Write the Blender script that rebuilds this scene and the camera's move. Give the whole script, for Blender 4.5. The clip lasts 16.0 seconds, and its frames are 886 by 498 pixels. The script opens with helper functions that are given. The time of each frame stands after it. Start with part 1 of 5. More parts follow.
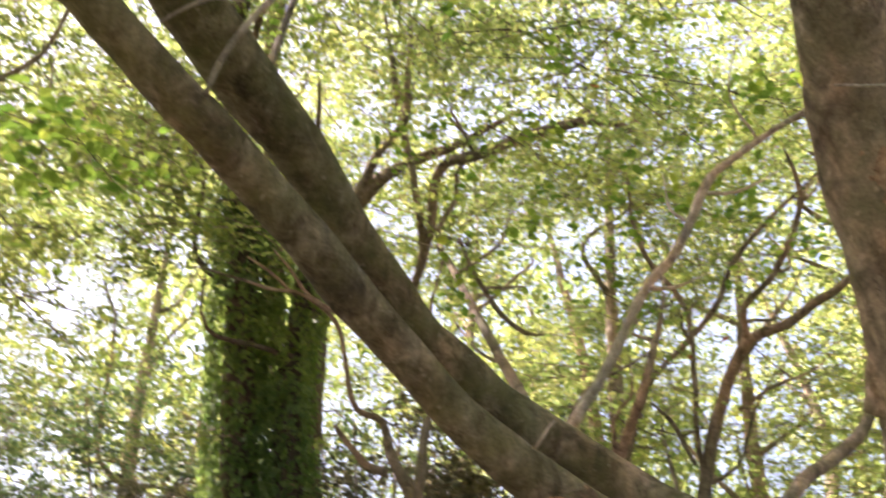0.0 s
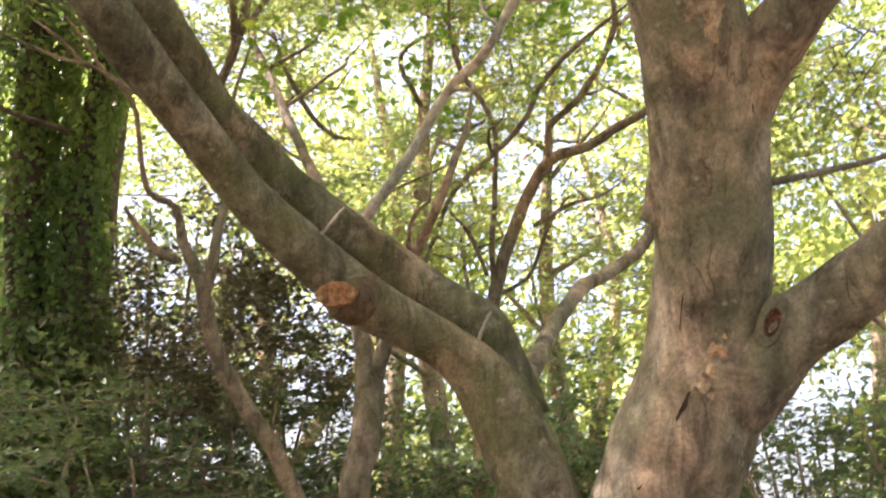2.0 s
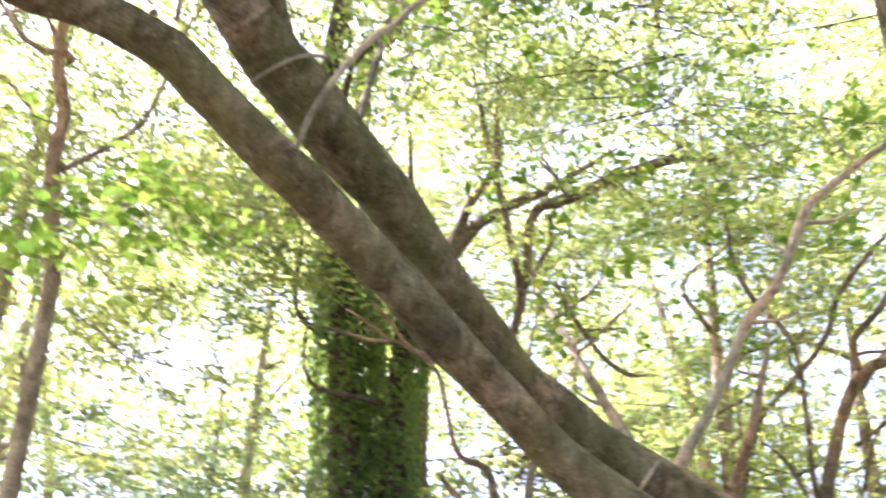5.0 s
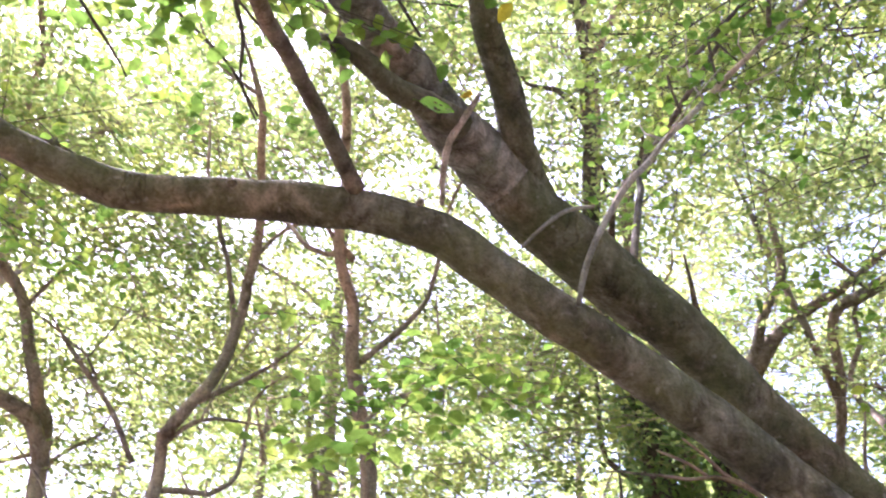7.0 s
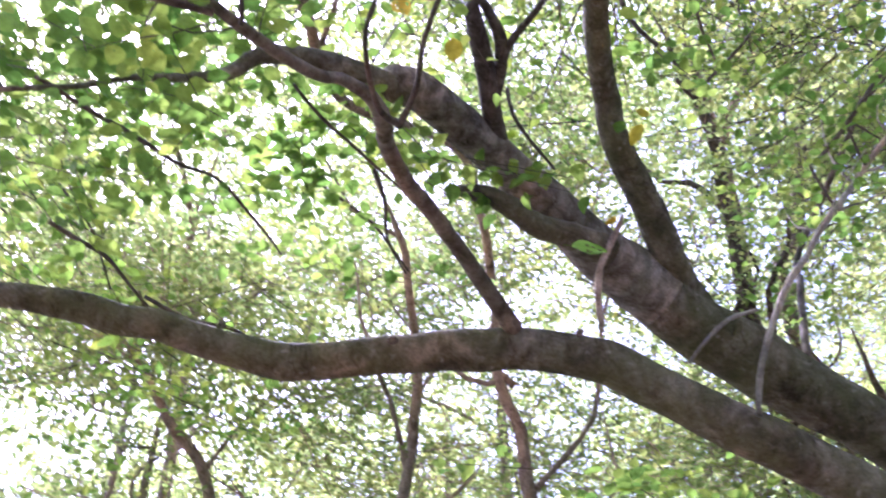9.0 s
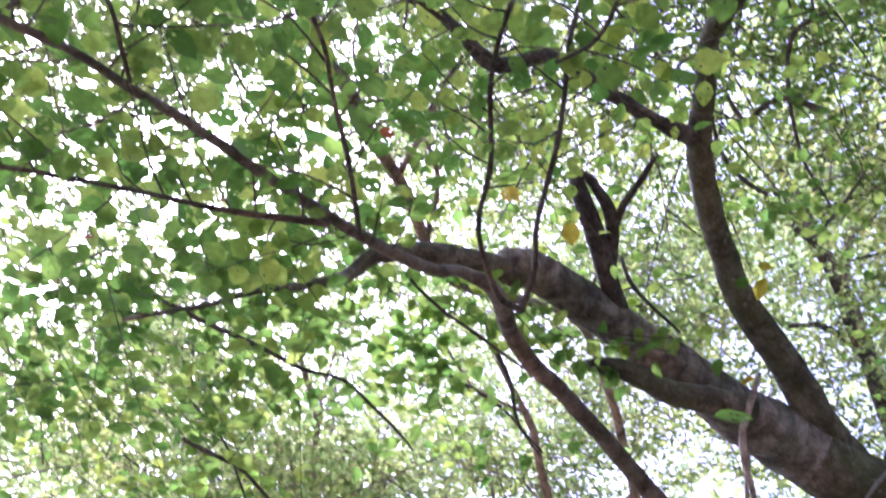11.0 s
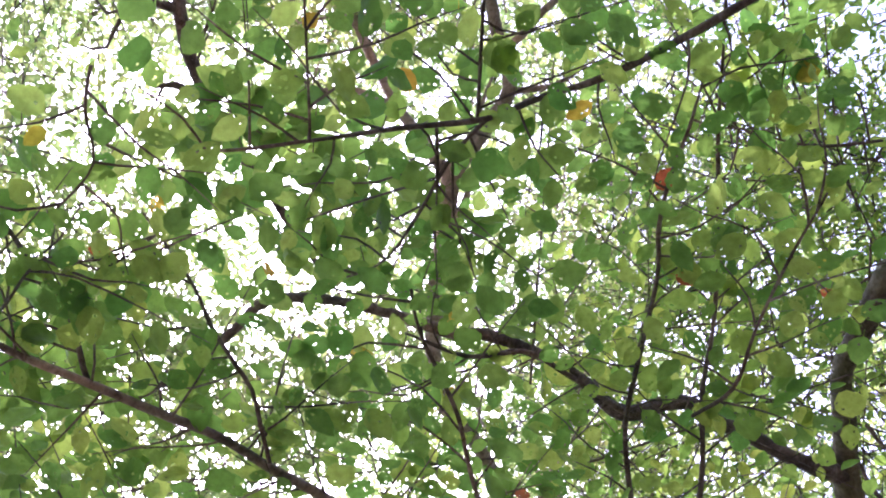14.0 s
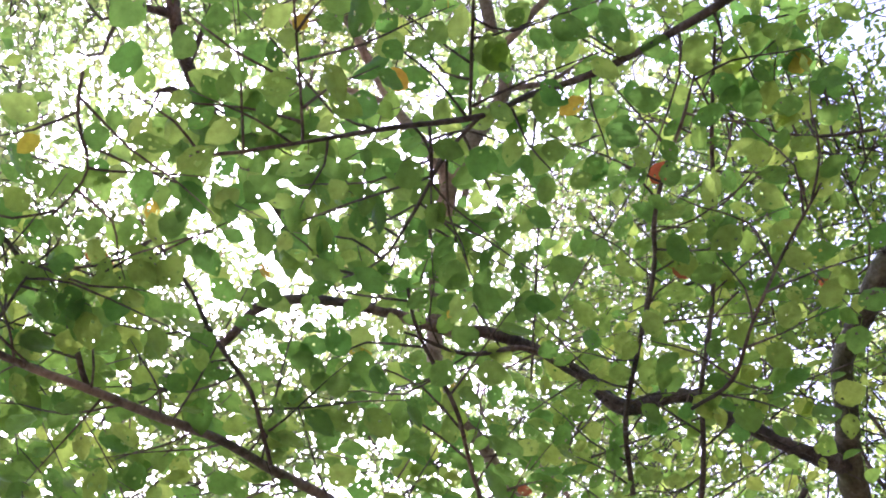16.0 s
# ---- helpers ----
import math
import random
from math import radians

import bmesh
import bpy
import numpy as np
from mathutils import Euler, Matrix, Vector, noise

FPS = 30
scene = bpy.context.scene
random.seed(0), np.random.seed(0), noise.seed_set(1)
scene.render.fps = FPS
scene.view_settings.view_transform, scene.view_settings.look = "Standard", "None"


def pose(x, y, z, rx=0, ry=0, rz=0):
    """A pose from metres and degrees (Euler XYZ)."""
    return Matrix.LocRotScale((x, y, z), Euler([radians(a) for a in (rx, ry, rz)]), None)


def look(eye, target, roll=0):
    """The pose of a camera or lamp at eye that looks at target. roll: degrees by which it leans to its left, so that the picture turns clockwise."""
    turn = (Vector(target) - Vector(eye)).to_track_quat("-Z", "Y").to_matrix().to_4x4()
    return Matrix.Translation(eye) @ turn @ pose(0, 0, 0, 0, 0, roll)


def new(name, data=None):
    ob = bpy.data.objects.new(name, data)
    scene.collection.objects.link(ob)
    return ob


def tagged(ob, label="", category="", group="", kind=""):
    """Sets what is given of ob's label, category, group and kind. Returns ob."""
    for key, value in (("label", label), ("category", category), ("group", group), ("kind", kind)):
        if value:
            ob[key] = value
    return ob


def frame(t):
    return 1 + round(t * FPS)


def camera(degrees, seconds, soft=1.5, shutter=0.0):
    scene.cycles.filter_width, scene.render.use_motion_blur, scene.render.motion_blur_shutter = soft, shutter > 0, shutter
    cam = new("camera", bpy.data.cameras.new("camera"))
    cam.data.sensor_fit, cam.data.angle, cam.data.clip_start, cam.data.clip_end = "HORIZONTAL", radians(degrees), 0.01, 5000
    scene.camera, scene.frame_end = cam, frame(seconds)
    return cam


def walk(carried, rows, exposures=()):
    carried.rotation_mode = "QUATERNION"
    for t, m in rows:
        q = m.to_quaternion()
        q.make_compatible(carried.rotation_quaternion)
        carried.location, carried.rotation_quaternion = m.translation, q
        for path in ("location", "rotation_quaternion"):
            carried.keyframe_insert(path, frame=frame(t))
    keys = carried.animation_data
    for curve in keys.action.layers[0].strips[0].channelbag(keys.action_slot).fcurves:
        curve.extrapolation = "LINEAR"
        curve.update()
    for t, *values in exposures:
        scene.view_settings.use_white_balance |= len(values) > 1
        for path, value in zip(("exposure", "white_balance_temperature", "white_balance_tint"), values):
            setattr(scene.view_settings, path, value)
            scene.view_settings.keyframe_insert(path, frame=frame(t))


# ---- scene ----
# ---- camera ----
cam = camera(44.3, 16.0, soft=1.9, shutter=0.5)
PATH = [
    (0, -0.000, 0.000, 1.600, 117.80, 0.20, 0.11),
    (0.5, 0.032, 0.043, 1.589, 115.47, -0.11, -5.00),
    (1, 0.070, 0.059, 1.570, 113.95, -0.39, -9.06),
    (1.5, 0.087, 0.075, 1.543, 111.18, -0.30, -11.08),
    (2, 0.090, 0.090, 1.513, 108.31, -0.29, -10.45),
    (2.5, 0.091, 0.098, 1.506, 107.23, 0.27, -9.31),
    (3, 0.102, 0.100, 1.540, 111.18, -0.30, -9.08),
    (3.5, 0.090, 0.086, 1.568, 114.97, -1.15, -7.68),
    (4, 0.080, 0.066, 1.574, 117.81, -1.87, -6.23),
    (4.5, 0.046, 0.034, 1.605, 119.16, -1.33, -1.68),
    (5, 0.022, -0.003, 1.577, 120.39, 0.03, 5.97),
    (5.2, 0.010, -0.032, 1.576, 121.10, 0.99, 8.92),
    (7.3, -0.002, 0.001, 1.638, 128.64, 1.08, 25.62),
    (7.5, -0.008, -0.007, 1.646, 128.92, 1.39, 26.47),
    (8, 0.000, -0.019, 1.651, 129.95, 1.81, 28.39),
    (8.5, 0.005, -0.037, 1.673, 131.73, 2.27, 31.46),
    (9, 0.001, -0.085, 1.694, 133.95, 2.38, 35.36),
    (9.2, -0.008, -0.087, 1.703, 134.68, 2.47, 36.96),
    (11.3, -0.013, -0.117, 1.744, 145.61, 1.49, 44.79),
    (11.5, -0.007, -0.120, 1.743, 147.38, 1.05, 45.42),
    (12, 0.000, -0.125, 1.750, 150.24, 0.37, 46.79),
    (12.5, 0.003, -0.129, 1.759, 154.40, -0.36, 47.92),
    (13, 0.001, -0.140, 1.771, 158.20, -1.55, 48.20),
    (13.5, -0.006, -0.152, 1.772, 160.01, -1.74, 49.05),
    (14, -0.002, -0.159, 1.771, 160.79, -1.73, 49.75),
    (14.5, 0.000, -0.160, 1.773, 161.00, -1.79, 49.89),
    (15, 0.005, -0.158, 1.770, 161.05, -1.63, 50.04),
    (15.5, 0.003, -0.154, 1.769, 160.83, -1.36, 50.41),
    (16, 0.004, -0.152, 1.768, 160.70, -1.39, 50.96),
]
EXPOSURES = [(t, e + 0.2, k, g) for t, e, k, g in ((0.0, 1.85, 6650, 24), (1.0, 2.05, 6650, 24), (2.5, 2.5, 6500, 24), (3.5, 2.9, 6300, 23), (5.0, 2.7, 5850, 26), (7.5, 2.25, 5250, 40), (9.2, 2.0, 4900, 44), (11.5, 1.68, 4800, 43), (12.5, 1.66, 4850, 41), (14.5, 1.66, 5000, 36), (16.0, 1.66, 5000, 36))]
walk(cam, [(t, pose(x, y, z, rx, ry, rz)) for t, x, y, z, rx, ry, rz in PATH], EXPOSURES)

# ---- daylight ----
SUN_AZ, SUN_EL = radians(84), radians(57)     # to the left of the first heading, and above the horizon
SUN_DIR = Vector((-math.sin(SUN_AZ) * math.cos(SUN_EL), math.cos(SUN_AZ) * math.cos(SUN_EL), math.sin(SUN_EL)))
world = bpy.data.worlds.new("sky")
scene.world = world
world.use_nodes = True
wn = world.node_tree
sky = wn.nodes.new("ShaderNodeTexSky")
sky.sky_type = "NISHITA"
sky.sun_disc = False
sky.sun_elevation, sky.sun_rotation = SUN_EL, -SUN_AZ
sky.air_density, sky.dust_density, sky.ozone_density = 1.0, 8.0, 0.6
wn.links.new(sky.outputs[0], wn.nodes["Background"].inputs[0])
wn.nodes["Background"].inputs[1].default_value = 0.15
sun = new("sun", bpy.data.lights.new("sun", "SUN"))
sun.data.energy, sun.data.angle, sun.data.color = 4.0, radians(0.6), (1.0, 0.94, 0.82)
sun.matrix_world = look(SUN_DIR * 60, (0, 0, 0))


# ---- materials ----
def nodes_of(name):
    m = bpy.data.materials.new(name)
    m.use_nodes = True
    t = m.node_tree
    return m, t, t.nodes["Principled BSDF"], t.nodes["Material Output"]


def noise_tex(t, scale, detail=4, rough=0.55, vector=None, distort=0.0):
    n = t.nodes.new("ShaderNodeTexNoise")
    n.inputs["Scale"].default_value = scale
    n.inputs["Detail"].default_value = detail
    n.inputs["Roughness"].default_value = rough
    n.inputs["Distortion"].default_value = distort
    if vector:
        t.links.new(vector, n.inputs["Vector"])
    return n


def ramp(t, fac, stops):
    r = t.nodes.new("ShaderNodeValToRGB")
    e = r.color_ramp.elements
    while len(e) < len(stops):
        e.new(0.5)
    for el, (p, c) in zip(e, stops):
        el.position, el.color = p, (*c, 1)
    t.links.new(fac, r.inputs["Fac"])
    return r


def mix_col(t, fac, a, b, mode="MIX"):
    m = t.nodes.new("ShaderNodeMix")
    m.data_type, m.blend_type = "RGBA", mode
    for sock, v in ((m.inputs["Factor"], fac), (m.inputs["A"], a), (m.inputs["B"], b)):
        if isinstance(v, (int, float)):
            sock.default_value = v
        elif isinstance(v, tuple):
            sock.default_value = (*v, 1)
        else:
            t.links.new(v, sock)
    return m.outputs["Result"]


def bark(name, dark, mid, pale, moss, moss_amount, scale=1.0, relief=0.6, streak=0.6):
    """Smooth-barked wood: blotches, weathered streaks, pale lichen flecks, fissures along the grain and green algae."""
    m, t, p, out = nodes_of(name)
    co = t.nodes.new("ShaderNodeTexCoord").outputs["Object"]
    mp = t.nodes.new("ShaderNodeMapping")
    mp.inputs["Scale"].default_value = (1, 1, 0.25)
    t.links.new(co, mp.inputs["Vector"])
    blotch = noise_tex(t, 7 * scale, 6, 0.65, co, 0.6)
    base = ramp(t, blotch.outputs["Fac"], [(0.32, dark), (0.47, mid), (0.64, pale)])
    zone = ramp(t, noise_tex(t, 1.6 * scale, 4, 0.6, mp.outputs[0], 0.5).outputs["Fac"], [(0.36, (0.70, 0.76, 0.74)), (0.50, (1.0, 0.97, 0.94)), (0.64, (1.42, 1.14, 1.0))])
    run = noise_tex(t, 11 * scale, 5, 0.6, mp.outputs[0], 0.8)
    runs = ramp(t, run.outputs["Fac"], [(0.36, (0.42, 0.40, 0.40)), (0.52, (1.0, 1.0, 1.0)), (0.68, (1.22, 1.16, 1.10))])
    col = mix_col(t, 0.85, base.outputs["Color"], zone.outputs["Color"], "MULTIPLY")
    col = mix_col(t, streak, col, runs.outputs["Color"], "MULTIPLY")
    grain = noise_tex(t, 70 * scale, 6, 0.75, co)
    fine = ramp(t, grain.outputs["Fac"], [(0.30, (0.40, 0.38, 0.37)), (0.55, (1.0, 1.0, 1.0)), (0.72, (1.3, 1.25, 1.2))])
    col = mix_col(t, 0.75, col, fine.outputs["Color"], "MULTIPLY")
    alg = noise_tex(t, 3.1 * scale, 6, 0.65, co)
    algf = ramp(t, alg.outputs["Fac"], [(0.62 - moss_amount, (0, 0, 0)), (0.80 - moss_amount * 0.5, (0.8, 0.8, 0.8))])
    col = mix_col(t, algf.outputs["Color"], col, mix_col(t, 0.7, moss, fine.outputs["Color"], "MULTIPLY"))
    lich = ramp(t, noise_tex(t, 24 * scale, 3, 0.5, co).outputs["Fac"], [(0.64, (0, 0, 0)), (0.74, (0.35, 0.35, 0.35))])
    col = mix_col(t, lich.outputs["Color"], col, tuple(min(0.6, 1.5 * c) for c in pale))
    thin = t.nodes.new("ShaderNodeMapping")
    thin.inputs["Scale"].default_value = (1, 1, 0.13)
    t.links.new(mix_col(t, 0.05, co, noise_tex(t, 7 * scale, 4, 0.6, co).outputs["Color"]), thin.inputs["Vector"])
    ridge = noise_tex(t, 15 * scale, 3, 0.5, thin.outputs[0])
    crack = ramp(t, ridge.outputs["Fac"], [(0.45, (1, 1, 1)), (0.475, (0.62, 0.58, 0.56)), (0.49, (0.68, 0.64, 0.62)), (0.52, (1, 1, 1))])
    gate = ramp(t, noise_tex(t, 5.0 * scale, 3, 0.5, co).outputs["Fac"], [(0.50, (0, 0, 0)), (0.62, (1, 1, 1))])
    cracked = mix_col(t, gate.outputs["Color"], (1, 1, 1), crack.outputs["Color"])
    col = mix_col(t, 1.0, col, cracked, "MULTIPLY")
    t.links.new(col, p.inputs["Base Color"])
    p.inputs["Roughness"].default_value = 0.85
    p.inputs["Specular IOR Level"].default_value = 0.25
    h1 = mix_col(t, 0.4, blotch.outputs["Fac"], grain.outputs["Fac"])
    h2 = mix_col(t, 0.4, h1, run.outputs["Fac"])
    h = mix_col(t, 0.8, h2, cracked, "MULTIPLY")
    b = t.nodes.new("ShaderNodeBump")
    b.inputs["Strength"].default_value, b.inputs["Distance"].default_value = relief, 0.03 / scale
    t.links.new(h, b.inputs["Height"])
    t.links.new(b.outputs[0], p.inputs["Normal"])
    return m


def foliage(name, cols, through_cols, lit=0.55, per_object=False, gloss=0.35):
    """A leaf blade: glossy skin over a green that lets light through; each leaf has its own hue, and joined foliage a
    painted lit-or-dim clump tone.
    """
    m, t, p, out = nodes_of(name)
    if per_object:
        rnd = t.nodes.new("ShaderNodeObjectInfo").outputs["Random"]
    else:
        rnd = t.nodes.new("ShaderNodeNewGeometry").outputs["Random Per Island"]
    n = len(cols)
    pos = [i / max(1, n - 1) for i in range(n)]
    a = ramp(t, rnd, list(zip(pos, cols)))
    b = ramp(t, rnd, list(zip(pos, through_cols)))
    co = t.nodes.new("ShaderNodeTexCoord").outputs["Object"]
    spot = noise_tex(t, 55, 4, 0.65, co)
    sp0 = ramp(t, spot.outputs["Fac"], [(0.30, (0.72, 0.70, 0.62)), (0.60, (1.08, 1.08, 1.0))])
    # Clump tone: natural hue variety, with lit and dim clumps painted into the colour.
    clumps = noise_tex(t, 0.9, 3, 0.6, co)
    cl = ramp(t, clumps.outputs["Fac"], [(0.36, (0.74, 0.82, 0.76)), (0.50, (1.0, 1.0, 1.0)), (0.64, (1.26, 1.14, 0.9))])
    sp = t.nodes.new("ShaderNodeMix")
    sp.data_type, sp.blend_type = "RGBA", "MULTIPLY"
    sp.inputs["Factor"].default_value = 0.0 if per_object else 1.0
    t.links.new(sp0.outputs["Color"], sp.inputs["A"])
    t.links.new(cl.outputs["Color"], sp.inputs["B"])
    ca = mix_col(t, 0.8, a.outputs["Color"], sp.outputs["Result"], "MULTIPLY")
    cb = mix_col(t, 0.8, b.outputs["Color"], sp.outputs["Result"], "MULTIPLY")
    t.links.new(ca, p.inputs["Base Color"])
    p.inputs["Roughness"].default_value = 0.45
    p.inputs["Specular IOR Level"].default_value = gloss
    tr = t.nodes.new("ShaderNodeBsdfTranslucent")
    t.links.new(cb, tr.inputs["Color"])
    mx = t.nodes.new("ShaderNodeMixShader")
    mx.inputs[0].default_value = lit
    t.links.new(p.outputs[0], mx.inputs[1])
    t.links.new(tr.outputs[0], mx.inputs[2])
    t.links.new(mx.outputs[0], out.inputs["Surface"])
    return m


BARK = bark("bark_smooth_grey_brown", (0.09, 0.074, 0.058), (0.225, 0.184, 0.147), (0.40, 0.335, 0.27), (0.17, 0.168, 0.10), 0.19, 0.9, 1.0, 0.9)
BARK_LIMB = bark("bark_algae_limb", (0.062, 0.053, 0.041), (0.168, 0.141, 0.106), (0.35, 0.30, 0.24), (0.152, 0.15, 0.068), 0.25, 1.2, 0.9, 0.85)
BARK_MOSSY = bark("bark_mossy_limb", (0.05, 0.044, 0.034), (0.138, 0.118, 0.088), (0.30, 0.265, 0.21), (0.115, 0.125, 0.052), 0.27, 1.3, 1.0, 0.85)
# Patterned grey bark, made paler to paint the sun on the rear limb's end.
BARK_GREY_SUNLIT = bark("bark_grey_sunlit_end", (0.10, 0.086, 0.073), (0.235, 0.208, 0.178), (0.40, 0.365, 0.32), (0.12, 0.125, 0.06), 0.08, 2.4, 1.0, 0.7)
BARK_DARK = bark("bark_dark_branch", (0.06, 0.049, 0.043), (0.12, 0.098, 0.085), (0.21, 0.175, 0.15), (0.06, 0.065, 0.035), 0.08, 2.0)
BARK_GREY = bark("bark_pale_dead_wood", (0.22, 0.20, 0.175), (0.37, 0.335, 0.29), (0.50, 0.46, 0.41), (0.16, 0.16, 0.10), 0.03, 2.2)
BARK_MID = bark("bark_brown_stem", (0.11, 0.087, 0.069), (0.235, 0.187, 0.149), (0.34, 0.28, 0.226), (0.09, 0.10, 0.045), 0.1, 1.4)
BARK_FAR = bark("bark_thin_stem", (0.17, 0.135, 0.11), (0.34, 0.275, 0.22), (0.47, 0.39, 0.315), (0.10, 0.11, 0.05), 0.12, 1.0)
BARK_COLLAR = bark("bark_red_brown_collar", (0.05, 0.03, 0.02), (0.115, 0.07, 0.047), (0.20, 0.14, 0.10), (0.13, 0.12, 0.06), 0.14, 2.5, 0.9, 0.5)
CUT_WOOD = bark("cut_wood", (0.13, 0.06, 0.03), (0.32, 0.17, 0.085), (0.47, 0.29, 0.17), (0.2, 0.12, 0.06), 0.0, 6.0)
SCAR_WOOD = bark("scar_wood", (0.03, 0.014, 0.01), (0.085, 0.038, 0.027), (0.20, 0.10, 0.07), (0.1, 0.05, 0.03), 0.0, 5.0)
# Canopy shade is put into these lowered greens; the bright last stop paints sunlit leaves.
LEAF_NEAR_SHADED = foliage("leaf_near_shaded", [(0.05, 0.11, 0.02), (0.064, 0.122, 0.023), (0.055, 0.115, 0.021), (0.085, 0.135, 0.026)],
                    [(0.15, 0.32, 0.048), (0.20, 0.37, 0.052), (0.165, 0.33, 0.048), (0.44, 0.57, 0.09)], 0.55, True)
LEAF_CANOPY = foliage("leaf_canopy", [(0.058, 0.11, 0.024), (0.075, 0.125, 0.028), (0.10, 0.142, 0.034)],
                      [(0.19, 0.36, 0.06), (0.28, 0.43, 0.07), (0.52, 0.62, 0.11)], 0.55)
# Sunlight is partly painted into this pale yellow-green, brighter than the canopy leaf.
LEAF_WOOD_SUNLIT = foliage("leaf_wood_sunlit", [(0.065, 0.105, 0.03), (0.09, 0.125, 0.034), (0.12, 0.14, 0.04)],
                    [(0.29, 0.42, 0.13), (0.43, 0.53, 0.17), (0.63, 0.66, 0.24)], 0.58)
LEAF_YELLOW = foliage("leaf_yellow", [(0.30, 0.24, 0.02), (0.36, 0.20, 0.02)], [(0.65, 0.55, 0.04), (0.70, 0.40, 0.04)], 0.5, True)
LEAF_RED = foliage("leaf_red", [(0.20, 0.05, 0.02), (0.26, 0.08, 0.03)], [(0.55, 0.13, 0.05), (0.60, 0.20, 0.06)], 0.45, True)
LEAF_IVY = foliage("leaf_ivy", [(0.09, 0.15, 0.055), (0.118, 0.185, 0.067), (0.15, 0.21, 0.08)],
                   [(0.23, 0.38, 0.11), (0.31, 0.47, 0.13), (0.42, 0.56, 0.17)], 0.5, gloss=0.7)
LEAF_SHRUB = foliage("leaf_shrub", [(0.064, 0.11, 0.058), (0.086, 0.14, 0.07), (0.115, 0.165, 0.08)],
                     [(0.12, 0.21, 0.085), (0.18, 0.28, 0.10), (0.31, 0.39, 0.14)], 0.40, gloss=1.0)
LEAF_DULL = foliage("leaf_dull_brown", [(0.075, 0.074, 0.06), (0.10, 0.10, 0.07), (0.135, 0.122, 0.094)],
                    [(0.10, 0.10, 0.06), (0.16, 0.16, 0.08), (0.30, 0.24, 0.12)], 0.35, gloss=0.6)


def soil():
    m, t, p, out = nodes_of("leaf_litter_soil")
    co = t.nodes.new("ShaderNodeTexCoord").outputs["Object"]
    a = ramp(t, noise_tex(t, 0.6, 6, 0.6, co).outputs["Fac"], [(0.3, (0.07, 0.058, 0.042)), (0.7, (0.15, 0.125, 0.09))])
    b = ramp(t, noise_tex(t, 28, 5, 0.7, co).outputs["Fac"], [(0.3, (0.5, 0.5, 0.5)), (0.7, (1.3, 1.2, 1.0))])
    t.links.new(mix_col(t, 1.0, a.outputs["Color"], b.outputs["Color"], "MULTIPLY"), p.inputs["Base Color"])
    p.inputs["Roughness"].default_value = 0.95
    bp = t.nodes.new("ShaderNodeBump")
    bp.inputs["Strength"].default_value = 0.6
    t.links.new(noise_tex(t, 40, 5, 0.7, co).outputs["Fac"], bp.inputs["Height"])
    t.links.new(bp.outputs[0], p.inputs["Normal"])
    return m


SOIL = soil()
rng = np.random.default_rng(7)


# ---- builders ----
def empty(name, at=(0, 0, 0)):
    ob = new(name)
    ob.empty_display_size = 0.2
    ob.location = at
    return ob


def part(name, mesh, material, parent, label="", kind=""):
    """One mesh object under a thing or a part; a bmesh is turned into a mesh. Coordinates are the world's."""
    if isinstance(mesh, bmesh.types.BMesh):
        bm, mesh = mesh, bpy.data.meshes.new(name)
        bm.to_mesh(mesh)
        bm.free()
        mesh.polygons.foreach_set("use_smooth", [True] * len(mesh.polygons))
    mesh.materials.append(material)
    ob = new(name, mesh)
    ob.parent = parent
    if parent and not parent.parent:
        ob.matrix_parent_inverse = Matrix.Translation(-parent.location)
    return tagged(ob, label, kind=kind)


def smooth_line(pts, step):
    """Catmull-Rom through points (x, y, z, r), about step metres between samples."""
    p = np.array(pts, float)
    p = np.vstack([2 * p[0] - p[1], p, 2 * p[-1] - p[-2]])
    out = []
    for i in range(1, len(p) - 2):
        n = max(2, int(np.linalg.norm(p[i + 1, :3] - p[i, :3]) / step))
        u = np.arange(n)[:, None] / n
        a, b, c, d = p[i - 1], p[i], p[i + 1], p[i + 2]
        out.append(0.5 * (2 * b + (c - a) * u + (2 * a - 5 * b + 4 * c - d) * u ** 2 + (3 * b - 3 * c + d - a) * u ** 3))
    out = np.vstack(out + [p[-2][None]])
    out[:, 3] = np.maximum(out[:, 3], 0.0006)
    return out


def tube(bm, line, sides=10, lumps=0.0, seed=0.0, closed=True):
    """A tapered limb round a sampled line; lumps: how uneven the wood is, as a part of its radius."""
    rings, side = [], None
    n = len(line)
    for i in range(n):
        a, b = line[max(0, i - 1), :3], line[min(n - 1, i + 1), :3]
        d = Vector(b - a).normalized()
        if side is None:
            side = d.orthogonal().normalized()
        side = (side - d * side.dot(d)).normalized()
        other = d.cross(side)
        c, r = Vector(line[i, :3]), line[i, 3]
        ring = []
        for k in range(sides):
            w = 2 * math.pi * k / sides
            out = side * math.cos(w) + other * math.sin(w)
            g = 1.0
            if lumps:
                q = (c + out * r)
                g += lumps * (noise.noise(q * (0.55 / max(r, 0.02)) + Vector((seed, 0, 0))) + 0.5 * noise.noise(q * (1.6 / max(r, 0.02)) + Vector((0, seed, 0))))
            ring.append(bm.verts.new(c + out * r * g))
        rings.append(ring)
    for s, e in zip(rings, rings[1:]):
        for k in range(sides):
            bm.faces.new((s[k], s[(k + 1) % sides], e[(k + 1) % sides], e[k]))
    if closed:
        bm.faces.new(rings[-1])
        bm.faces.new(rings[0][::-1])
    return bm


